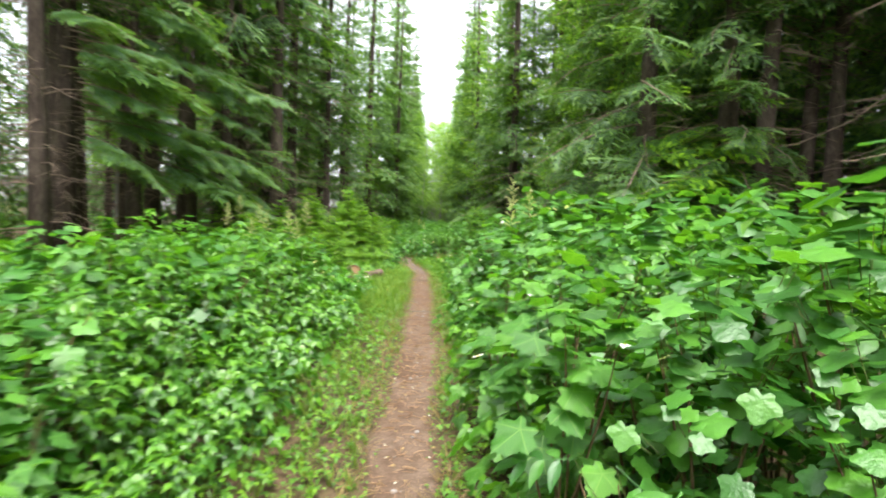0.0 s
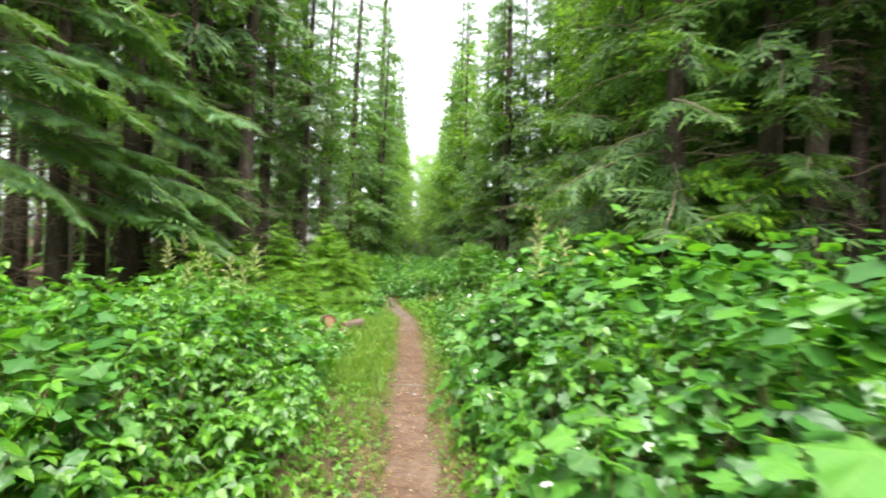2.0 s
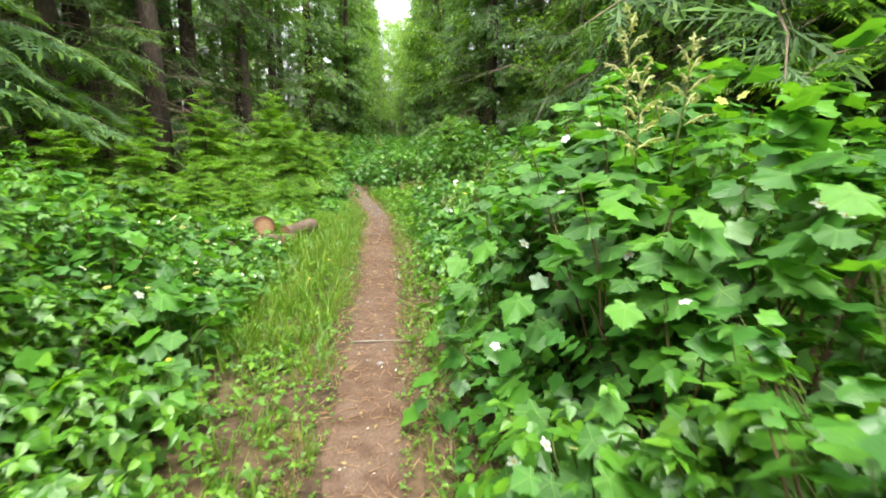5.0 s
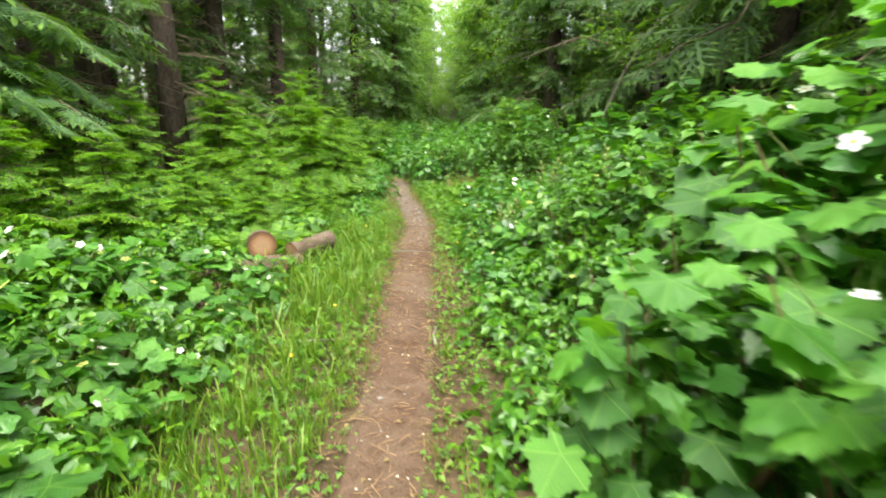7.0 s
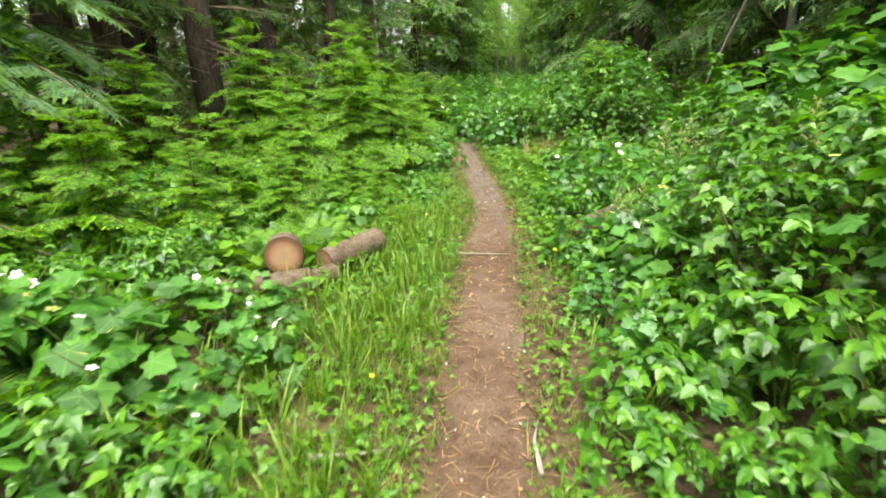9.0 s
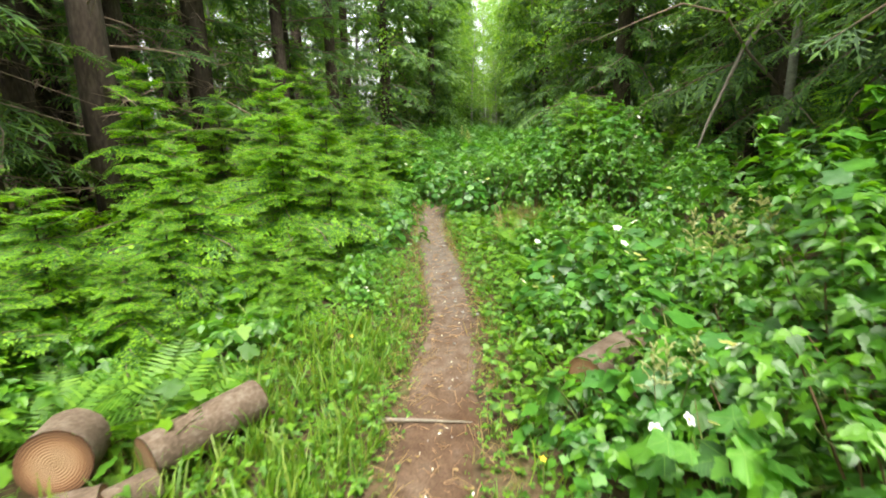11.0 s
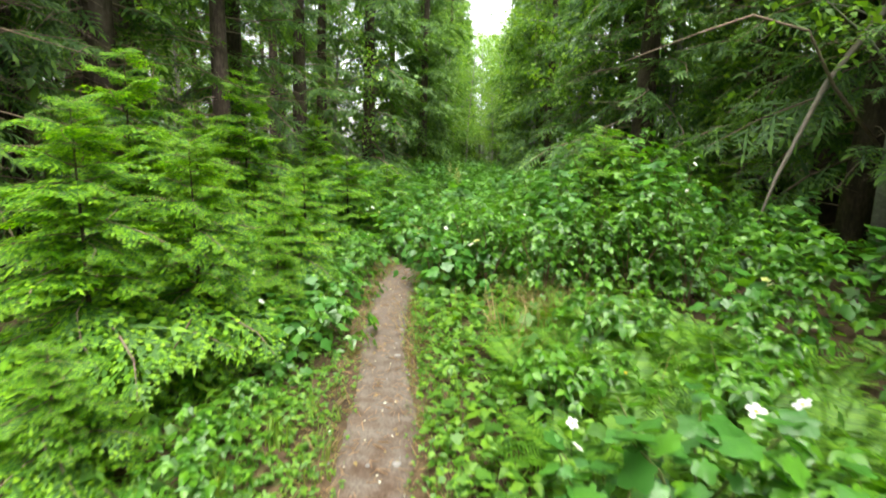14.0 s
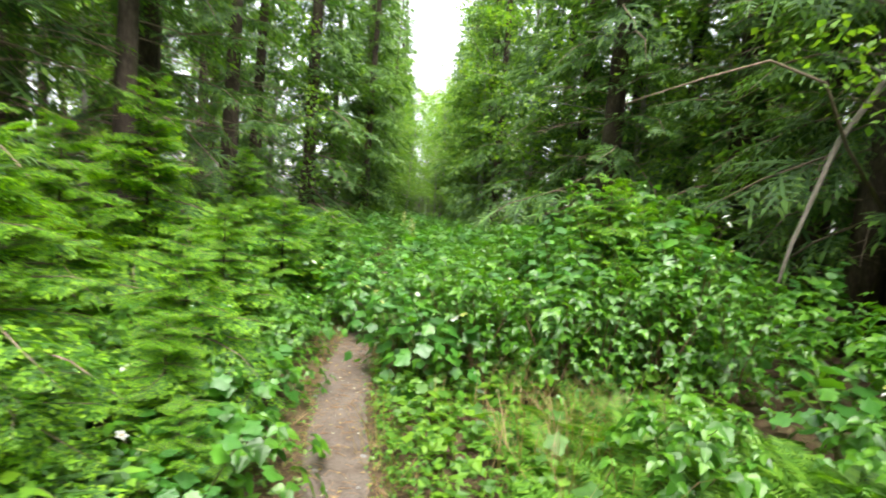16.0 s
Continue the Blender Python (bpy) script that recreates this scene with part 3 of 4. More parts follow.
def ground():
    def steps(a, b, fine0, fine1, n):
        inner = np.linspace(fine0, fine1, n)
        left = fine0 - np.geomspace(0.6, fine0 - a, 16)[::-1]
        right = fine1 + np.geomspace(0.6, b - fine1, 16)
        return np.concatenate([left, inner, right])
    xs, ys = steps(-900, 900, -14, 12, 130), steps(-900, 900, -2, 32, 150)
    v = [(x, y, ground_z(x, y) if abs(x) < 60 and abs(y) < 120 else 0) for y in ys for x in xs]
    n, f = len(xs), []
    for j in range(len(ys) - 1):
        for i in range(n - 1):
            a = j * n + i
            f += [(a, a + 1, a + n + 1), (a, a + n + 1, a + n)]
    tagged(new("ground", mesh_of("ground", v, f, [SOIL])), "brown needle-strewn forest floor with patches of moss", "ground", kind="structure")
    # the trodden line, with ragged edges, a little sunk at its middle
    v, f, k = [], [], 9
    ys = np.arange(-6, 30, 0.08)
    for y in ys:
        wl_ = 0.215 + 0.07 * noise.noise(Vector((0, y * 1.1, 0))) + 0.05 * noise.noise(Vector((0, y * 6, 9)))
        wr_ = 0.215 + 0.06 * noise.noise(Vector((4, y * 1.0, 0))) + 0.05 * noise.noise(Vector((4, y * 6, 5)))
        for i in range(k):
            t = 2 * i / (k - 1) - 1
            x = mid(y) + t * (wl_ if t < 0 else wr_)
            v.append((x, y, 0.028 - 0.014 * (1 - t * t) - 0.045 * max(0, abs(t) - 0.75) * 4 + 0.006 * noise.noise(Vector((x * 9, y * 9, 1)))))
    for j in range(len(ys) - 1):
        for i in range(k - 1):
            a = j * k + i
            f += [(a, a + 1, a + k + 1), (a, a + k + 1, a + k)]
    tagged(new("trail", mesh_of("trail", v, f, [TRAIL])), "narrow trodden trail of reddish brown earth and fine gravel", "path", kind="structure")


ground()

# ---- the trees ----
SPRUCE_LABEL = "spruce with drooping green boughs at the forest edge"
edge = [conifer("spruce_tree", SPRUCE_LABEL, h, r, low, reach, 27, 4, kind, (NEEDLE, NEEDLE_TIP), dead=24, upper=MIDDLE if kind is NEAR else FAR)
        for h, r, low, reach, kind in ((17, 0.17, 1.4, 2.1, NEAR), (19, 0.2, 1.9, 2.4, NEAR), (16, 0.15, 0.9, 2.0, MIDDLE), (18, 0.18, 1.2, 2.3, MIDDLE))]
far_edge = [conifer("spruce_tree", "slender spruce in the far wall of the forest", h, 0.17, 0.8, 2.4, 30, 4, FAR, (NEEDLE, NEEDLE_TIP)) for h in (17, 20)]
deep = [conifer("spruce_tree", "dense dark spruce deep in the forest", h, 0.17, 0.5, 2.5, 30, 4, DEEP, (NEEDLE, NEEDLE_TIP), upper=DEEP) for h in (16, 20)]
inner = [conifer("spruce_tree", "dark bare-stemmed spruce inside the shady forest", h, r, low, 2.0, 18, 4, MIDDLE, (NEEDLE, NEEDLE_TIP), dead=60, upper=MIDDLE)
         for h, r, low in ((18, 0.17, 6.5), (19, 0.13, 6.0), (17, 0.2, 7.5))]
broad = [alder(h, "young light green alder beside the ride", n, s) for h, n, s in ((9, 2800, 1.7), (12, 3400, 2.0))]


def put(kinds, x, y, s=1.0, a=None, z=None, group=""):
    src = kinds[R.randrange(len(kinds))] if isinstance(kinds, list) else kinds
    ob = copy_thing(src, pose(x, y, ground_z(x, y) - 0.02 if z is None else z, 0, 0, R.uniform(0, 360) if a is None else a) @ sized(s))
    return tagged(ob, group=group)


def plant_trees():
    y = 16.2
    while y < 36:
        put(edge[:2] if y < 28 else edge[2:], ride(y) - R.uniform(4.2, 5.0) - (0.5 if y < 24 else -0.6), y + R.uniform(-0.5, 0.5), R.uniform(0.9, 1.15), group="forest edge spruces")
        y += R.uniform(1.9, 2.9)
    y = 12.6
    while y < 36:
        put(edge[:2] if y < 28 else edge[2:], ride(y) + R.uniform(4.4, 5.2) + (1.1 if 13.5 < y < 26 else 0 if y < 26 else -0.8), y + R.uniform(-0.5, 0.5), R.uniform(0.9, 1.15), group="forest edge spruces")
        y += R.uniform(1.9, 2.9)
    for side in (-1, 1):
        y = 36
        while y < 95:
            if R.random() < 0.4:
                put(broad, ride(y) + side * R.uniform(2.2, 3.2), y + 1.0, R.uniform(0.8, 1.3), group="alders")
            put(far_edge, ride(y) + side * R.uniform(2.4, 3.4), y, R.uniform(0.9, 1.25), group="far forest edge spruces")
            y += R.uniform(1.8, 2.8)
        for k in range(50):
            y = R.uniform(-4, 42)
            off = 6.4 + 15 * R.random()
            put(inner, ride(y) + side * off, y, R.uniform(0.8, 1.2), group="forest spruces")
        y = -8
        while y < 62:
            if R.random() < (0.3 if side < 0 and y < 40 else 0.8):
                put(deep, ride(y) + side * R.uniform(13, 17), y + R.uniform(-1, 1), R.uniform(0.8, 1.2), group="deep forest spruces")
            if R.random() < (0.5 if side < 0 and y < 40 else 0.85):
                put(deep, ride(y) + side * R.uniform(19, 26), y, R.uniform(0.8, 1.2), group="deep forest spruces")
            if R.random() < (0.9 if side < 0 else 0.5):
                put(broad, ride(y) + side * R.uniform(8, 16), y + 0.6, R.uniform(0.8, 1.2), group="deep forest alders")
            y += 3.3
    for k in range(17):
        put(deep, ride(3 + 1.5 * k) + R.uniform(10.2, 12.5), 3 + 1.5 * k, R.uniform(0.9, 1.1), group="deep forest spruces")
        put(deep, ride(3 * k) - R.uniform(24, 28), 3 * k - 3, R.uniform(0.8, 1.1), group="deep forest spruces")
    for k in range(24):
        put(deep, ride(-10) + R.uniform(-22, 22), R.uniform(-14, -7), R.uniform(0.8, 1.1), group="forest spruces behind")
    for x, y, s in ((5.4, 12.4, 1.0),):
        put(edge[1], x, y, s, group="forest edge spruces")
    for x, y in ((-6.3, 15.0), (-8.6, 15.4), (-6.6, 9.6), (-7.6, 11.2), (-7.9, 13.4), (7.6, 12.6), (7.3, 13.0), (8.6, 12.0), (5.95, 12.1), (-6.45, 11.65), (-6.4, 13.45), (-7.3, 17.3), (-5.7, 17.0), (-8.9, 17.6), (-7.3, 19.6), (-5.6, 21.7), (5.9, 15.2), (4.9, 18.9), (5.6, 22.4), (4.4, 23.5), (6.3, 17.3)):
        put(inner[R.randrange(2)], x, y, R.uniform(0.95, 1.15), group="forest spruces")
    for x, y in ((5.4, 16.6), (5.9, 19.9), (5.2, 22.9), (4.4, 25.4), (6.9, 14.6)):
        put(edge[:2], x, y, R.uniform(0.95, 1.1), group="forest edge spruces")
    for x, y in ((2.9, 28.2), (3.7, 26.9), (9.6, 13.0), (11.2, 15.2), (9.2, 10.8), (12.0, 12.5)):
        put(far_edge, x, y, R.uniform(0.95, 1.1), group="forest spruces")
    put(broad[1], 3.9, 21.0, 0.9, group="alders")
    for x, y, s in ((2.6, 27.0, 1.0), (3.9, 25.6, 0.95), (1.7, 30, 1.15), (0.9, 33, 1.2), (0.3, 39, 1.15), (-6.6, 29, 0.9), (-0.6, 46, 1.0)):
        put(broad, x, y, s, group="alders")
    for k in range(14):
        y = 47 + 2.4 * k
        put(broad[1], ride(y) + R.uniform(-2.0, 2.0), y, R.uniform(0.78, 0.95) * (y - 2) / 50, group="alders at the end of the ride")
    for k in range(12):
        y = R.uniform(62, 100)
        put(broad, ride(y) + R.uniform(-3, 3), y, R.uniform(0.35, 0.55), group="alders at the end of the ride")
    for k in range(14):
        y = R.uniform(40, 80)
        side = R.uniform(-1, 1)
        put(broad, ride(y) + 3.0 * side, y, (0.45 + 0.75 * abs(side)) * R.uniform(0.75, 1.1) * (0.5 + y / 110), group="alders at the end of the ride")


plant_trees()
for src in edge + far_edge + deep + inner + broad:
    src.location = (R.choice((-1, 1)) * R.uniform(26, 33), R.uniform(-20, -12), 0)

# ---- saplings along the trail ----
sapling = [conifer("hemlock_sapling", "young hemlock sapling with bright yellow-green new tips", h, 0.022, 0.1, reach, w, 6, FINE, (HEMLOCK, HEMLOCK_TIP), shape_power=0.66, steep=14)
           for h, reach, w in ((2.1, 0.95, 17), (1.5, 0.78, 13), (2.6, 1.05, 20))]
spots = [(-3.5, 17.2, 0, 1.12), (-2.85, 16.1, 0, 0.9), (-3.3, 15.1, 1, 1.05), (-4.3, 16.0, 0, 1.1), (-4.3, 20.2, 2, 1.02), (-3.9, 18.6, 0, 0.95), (-3.2, 19.6, 1, 1.0),
         (-3.55, 14.0, 1, 0.85), (-4.4, 14.1, 0, 0.9), (-3.35, 21.5, 1, 1.1), (-4.6, 23.0, 2, 0.9), (0.35, 20.3, 0, 0.98), (1.0, 21.4, 1, 1.1), (-2.5, 17.6, 1, 0.62), (-3.2, 23.2, 1, 1.0), (1.35, 20.4, 1, 0.8),
         (-2.6, 16.7, 0, 0.82), (-2.35, 15.4, 1, 0.55), (-2.75, 18.2, 1, 0.9), (-2.2, 17.2, 1, 0.42), (-3.0, 14.5, 1, 0.7),
         (-3.2, 13.2, 1, 0.75), (-3.7, 12.7, 1, 0.95), (-2.75, 13.8, 1, 0.6), (-4.3, 12.2, 1, 1.05), (-2.1, 14.75, 1, 0.4), (-2.55, 14.95, 1, 0.5), (-5.0, 13.4, 0, 1.05)]
for x, y, k, s in spots:
    put(sapling[k], x, y, s, group="hemlock saplings")
for i, src in enumerate(sapling):
    src.matrix_basis = pose((-4.9, -5.3, 3.4)[i], (18.2, 12.6, 24.5)[i], 0)

# two heavy boughs that hang into the ride from the nearest edge spruces
def hanging_bough(name, label, mats, base, yaw, length, drop, layers):
    root = tagged(new(name), label, "branch")
    for k in range(layers):
        b = Vector((R.uniform(-0.2, 0.2), R.uniform(-0.35, 0.35), 0.28 * (k - layers / 2)))
        me = mesh_of("spray", DETAIL[k % 2][0], DETAIL[k % 2][1], [*mats, TWIG], DETAIL[k % 2][2])
        part("spray", me, root, pose(*b, R.uniform(-14, 14), drop + R.uniform(-8, 8), R.uniform(-26, 26)) @ sized(length * R.uniform(0.75, 1.1)))
    root.matrix_basis = pose(*base, 0, 0, yaw)


hanging_bough("spruce_bough", "drooping blue-green spruce bough at the forest edge", (BLUE_TIP, NEEDLE_TIP), (-6.6, 10.3, 3.2), 22, 2.2, 10, 5)
hanging_bough("spruce_bough", "drooping blue-green spruce bough at the forest edge", (BLUE_TIP, NEEDLE_TIP), (-6.3, 11.6, 2.9), 35, 2.5, 12, 5)
hanging_bough("spruce_bough", "drooping blue-green spruce bough at the forest edge", (BLUE_TIP, NEEDLE_TIP), (-6.3, 13.4, 2.7), 28, 2.2, 10, 4)
hanging_bough("spruce_bough", "drooping blue-green spruce bough at the forest edge", (BLUE_TIP, NEEDLE_TIP), (-6.6, 10.2, 4.4), 15, 2.2, 6, 4)
hanging_bough("spruce_bough", "drooping blue-green spruce bough at the forest edge", (BLUE_TIP, NEEDLE_TIP), (-6.2, 13.4, 4.6), 8, 2.0, 8, 4)
hanging_bough("spruce_bough", "drooping blue-green spruce bough at the forest edge", (BLUE_TIP, NEEDLE_TIP), (-6.5, 11.7, 5.3), 0, 2.2, 10, 4)
hanging_bough("hemlock_bough", "yellow-green hemlock bough reaching into the ride", (HEMLOCK, HEMLOCK_TIP), (5.9, 12.1, 3.1), 190, 3.1, 9, 4)
hanging_bough("hemlock_bough", "yellow-green hemlock bough reaching into the ride", (HEMLOCK, HEMLOCK_TIP), (5.4, 12.4, 3.2), 186, 2.9, 8, 5)
hanging_bough("hemlock_bough", "yellow-green hemlock bough reaching into the ride", (HEMLOCK, HEMLOCK_TIP), (4.9, 19.6, 2.0), 205, 2.0, 5, 4)

# ---- fallen wood ----
def log(label, a, b, r, name="log"):
    """A cut log from a to b, with slightly uneven bark and sawn ends."""
    a, b = Vector(a), Vector(b)
    ln = (b - a).length
    root = tagged(new(name), label, "log")
    v, f, n, m = [], [], 18, 12
    for i in range(m + 1):
        for k in range(n):
            w = 2 * math.pi * k / n
            rr = r * (1 + 0.05 * noise.noise(Vector((math.cos(w) * 2, math.sin(w) * 2, ln * i / m * 3 + a.x))) + 0.025 * noise.noise(Vector((math.cos(w) * 9, math.sin(w) * 9, ln * i / m * 9))))
            v.append((rr * math.cos(w), rr * math.sin(w), ln * i / m))
    for i in range(m):
        for k in range(n):
            p, q = i * n + k, i * n + (k + 1) % n
            f += [(p, q, q + n), (p, q + n, p + n)]
    part("bark", mesh_of("bark", v, f, [LOGBARK]), root)
    for z, first in ((-0.004, 0), (ln + 0.004, m * n)):
        e = [(0, 0, z)] + [(x * 0.985, y * 0.985, z) for x, y, _ in v[first:first + n]]
        g = [(0, 1 + (k + 1) % n, 1 + k) if z < 0 else (0, 1 + k, 1 + (k + 1) % n) for k in range(n)]
        part("sawn_end", mesh_of("sawn_end", e, g, [LOGEND], smooth=False), root, None, "sawn reddish end with growth rings")
    root.matrix_basis = Matrix.Translation(a) @ (b - a).to_track_quat("Z", "Y").to_matrix().to_4x4()


log("short cut log with a sawn reddish end in the grass", (-2.09, 12.62, 0.27), (-2.2, 12.82, 0.24), 0.14)
log("mossy grey-brown log lying in the grass", (-1.9, 12.86, 0.14), (-1.66, 13.36, 0.17), 0.105)
log("short broken piece of log beside the sawn one", (-1.88, 12.6, 0.1), (-1.8, 12.78, 0.09), 0.075)
log("low brown log half hidden under leaves", (-2.75, 12.1, 0.09), (-1.9, 12.62, 0.1), 0.09)
log("thick weathered tan log under the shrubs beside the trail", (0.04, 13.86, 0.15), (1.1, 15.4, 0.18), 0.125)


def stick(name, label, pts, r, mat):
    n = len(pts)
    tagged(new(name, mesh_of(name, *tube(pts, [r * (1 - 0.75 * i / (n - 1)) for i in range(n)], 6)[:2], [mat])), label, "branch")


stick("stick", "thin pale stick lying across the trail", [(-1.02, 13.48, 0.03), (-0.82, 13.5, 0.034), (-0.55, 13.53, 0.03)], 0.014, PALE)
stick("stick", "thin pale stick lying across the trail", [(-0.42, 9.52, 0.025), (-0.2, 9.55, 0.03), (0.02, 9.56, 0.025)], 0.009, PALE)
stick("stick", "split pale strip of wood at the trail's edge", [(-0.2, 11.1, 0.03), (-0.24, 11.28, 0.032), (-0.23, 11.42, 0.03)], 0.013, PALE)
stick("stick", "split pale strip of wood in the grass", [(-1.1, 11.0, 0.05), (-0.93, 11.05, 0.05), (-0.8, 11.12, 0.04)], 0.014, PALE)
stick("fallen_branch", "long bleached fallen branch leaning against the trees", [(3.85, 21.35, 3.8), (3.15, 21.3, 2.65), (2.65, 21.1, 1.45), (2.35, 20.95, 0.5)], 0.045, PALE)
stick("arched_branch", "bare brown branch arching out of the trees", [(4.1, 21.7, 1.9), (3.25, 21.3, 2.6), (2.7, 20.95, 3.2), (2.0, 20.8, 3.35), (1.4, 20.85, 3.15), (0.6, 21.0, 2.85)], 0.026, TWIG)
stick("fallen_branch", "bare grey branch poking out of the trees", [(8.0, 11.5, 4.2), (7.2, 11.6, 3.5), (6.4, 11.8, 3.1), (5.6, 12.0, 3.0)], 0.022, TWIG)
stick("dead_branch", "bare twisted dead twig among the shrubs", [(1.9, 6.9, 0.75), (1.55, 6.8, 0.8), (1.25, 6.85, 0.72), (0.95, 6.8, 0.78)], 0.012, TWIG)
stick("dead_branch", "bare twisted dead twig among the shrubs", [(1.8, 6.4, 0.65), (1.5, 6.6, 0.78), (1.3, 6.9, 0.84)], 0.01, TWIG)
for k in range(26):
    side = R.choice((-1, 1))
    y = R.uniform(3, 26)
    x = ride(y) + side * R.uniform(5, 11)
    a, ln = R.uniform(0, 6.28), R.uniform(0.8, 2.6)
    z = ground_z(x, y)
    stick("fallen_branch", "dry dead branch on the forest floor", [(x, y, z + 0.05), (x + 0.5 * ln * math.cos(a), y + 0.5 * ln * math.sin(a), z + R.uniform(0.1, 0.4)), (x + ln * math.cos(a + 0.2), y + ln * math.sin(a + 0.2), z + R.uniform(0.05, 0.9))], R.uniform(0.012, 0.03), TWIG)

# ---- shrubs ----
leaf_mesh = mesh_of("leaf", LOBED[0], LOBED[1], [THIMBLE_ONE])
T_LABEL = "leafy thimbleberry shrub with broad lobed green leaves"
S_LABEL = "leafy green salmonberry shrub with toothed three-part leaves"
thimble = {h: [shrub("thimbleberry_shrub", T_LABEL, PLAIN_LOBED, [THIMBLE], h, r, n, 0.078, flowers=fl) for fl in (0, 2)] for h, r, n in ((0.5, 0.38, 80), (0.9, 0.46, 140), (1.3, 0.52, 200))}
close = {h: [shrub("thimbleberry_shrub", T_LABEL + " close to the trail", LOBED, [THIMBLE_ONE], h, r, n, sz, singles=leaf_mesh, flowers=fl) for fl in (0, 5)] for h, r, n, sz in ((0.5, 0.38, 42, 0.115), (0.9, 0.44, 68, 0.11), (1.3, 0.48, 110, 0.11))}
salmon = {h: [shrub("salmonberry_shrub", S_LABEL, TOOTHED_TRI, [SALMON], h, r, n, 0.07) for _ in (0, 1)] for h, r, n in ((0.3, 0.34, 95), (0.5, 0.38, 140), (0.9, 0.46, 230), (1.3, 0.52, 300))}
elder = [shrub("elder_shrub", "elder bush with glossy pinnate leaves beside the trail", PINNATE, [ELDER], h, 0.42, n, 0.27) for h, n in ((0.85, 34), (0.45, 14))]
ferns = [fern(0.62, "bright green fern with arching fronds"), fern(0.48, "bright green fern with arching fronds", 9)]
beard = goats_beard(1.5), goats_beard(0.95)


def nearest(kind, h):
    k = min(kind, key=lambda v: abs(v - h))
    return kind[k], h / k


FARTHER = {"thimbleberry_shrub": Heap(), "salmonberry_shrub": Heap()}


def region(side, y0, y1, d0, d1, h0, h1, mix, gap, group, joined=False):
    """Fill a strip of the plan with shrubs; mix: shares of near thimbleberry, thimbleberry, salmonberry, fern."""
    y = y0
    while y < y1:
        d = d0 + R.random() * gap * 0.5
        while d < d1:
            t = (d - d0) / max(0.01, d1 - d0)
            h = (h0 + (h1 - h0) * t) * R.uniform(0.82, 1.15)
            yy = y + R.uniform(-0.4, 0.4) * gap
            x = mid(yy) + side * d
            if (x - 1.25) ** 2 + (yy - 2.9) ** 2 < 0.55 ** 2 or (x - 0.15) ** 2 + (yy - 14.0) ** 2 < 0.42 ** 2:
                d += gap
                continue
            u = R.random()
            if u < mix[0]:
                kind, s = nearest(close, h)
            elif u < mix[0] + mix[1]:
                kind, s = nearest(thimble, h)
            elif u < mix[0] + mix[1] + mix[2]:
                kind, s = nearest(salmon, h)
            else:
                kind, s = ferns, R.uniform(0.6, 1.0)
            if kind is not ferns and len(kind) == 2 and u < mix[0] + mix[1]:
                kind = kind[:1] if yy < 6.5 else kind[1:] if u < mix[0] else kind
            if joined and kind is not ferns:
                src = kind[R.randrange(len(kind))]
                leaf, leaves = HEAPS[src.name]
                whole = pose(x, yy, ground_z(x, yy), 0, 0, R.uniform(0, 360)) @ sized(s)
                for m in leaves[::3]:
                    FARTHER[src.name.split(".")[0]].add(TRI if leaf is TOOTHED_TRI else leaf, whole @ m @ sized(1.35))
            else:
                put(kind, x, yy, s, group=group)
            d += gap * R.uniform(0.8, 1.2)
        y += gap


LEFT, RIGHT = -1, 1
G1, G2 = "shrubs on the open side", "shrubs along the trail"
region(LEFT, 0.5, 9.0, 1.0, 1.6, 0.4, 0.8, (0.1, 0.2, 0.7), 0.42, G1)
region(LEFT, 0.8, 9.8, 1.65, 2.6, 0.9, 1.3, (0.05, 0.5, 0.45), 0.44, G1)
region(LEFT, 2.5, 11.0, 2.7, 5.2, 1.25, 0.75, (0, 0.5, 0.5), 0.58, G1, True)
region(LEFT, 9.1, 12.1, 1.1, 1.85, 0.32, 0.5, (0.7, 0.1, 0.2), 0.42, G1)
region(LEFT, 9.6, 11.3, 1.9, 3.4, 0.55, 0.75, (0.4, 0.3, 0.2), 0.42, G1)
region(LEFT, 11.3, 12.3, 2.0, 3.6, 0.4, 0.55, (0.1, 0.0, 0.4), 0.42, G1)
region(LEFT, 11.6, 15.2, 2.3, 4.8, 0.5, 0.8, (0, 0.1, 0.3), 0.44, G1)
region(LEFT, 13.1, 15.0, 1.35, 2.4, 0.3, 0.4, (0, 0, 0.5), 0.4, G1)
region(LEFT, 15.0, 17.5, 0.7, 1.05, 0.2, 0.3, (0.25, 0, 0.7), 0.42, G1)
region(LEFT, 17.0, 22.0, 0.5, 1.6, 0.4, 0.7, (0.3, 0.2, 0.5), 0.45, G1)
region(LEFT, 21.5, 32.0, 0.45, 3.6, 0.8, 1.3, (0, 0.4, 0.6), 0.6, G1, True)
region(RIGHT, 0.6, 9.4, 0.62, 0.95, 0.42, 0.8, (0.22, 0.33, 0.45), 0.4, G2)
region(RIGHT, 1.0, 9.9, 1.0, 1.7, 1.05, 1.4, (0.12, 0.53, 0.35), 0.42, G2)
region(RIGHT, 1.0, 10.5, 1.8, 4.6, 1.5, 1.65, (0, 0.6, 0.4), 0.55, G2, True)
region(RIGHT, 9.5, 13.6, 0.6, 1.2, 0.25, 0.5, (0.05, 0.1, 0.85), 0.4, G2)
region(RIGHT, 9.9, 13.8, 1.25, 2.0, 0.7, 1.3, (0.1, 0.3, 0.6), 0.45, G2)
region(RIGHT, 10.5, 15.0, 2.1, 4.4, 1.45, 1.7, (0, 0.5, 0.5), 0.55, G2, True)
region(RIGHT, 13.6, 15.8, 0.75, 1.9, 0.45, 0.75, (0.0, 0.62, 0.33), 0.42, G2)
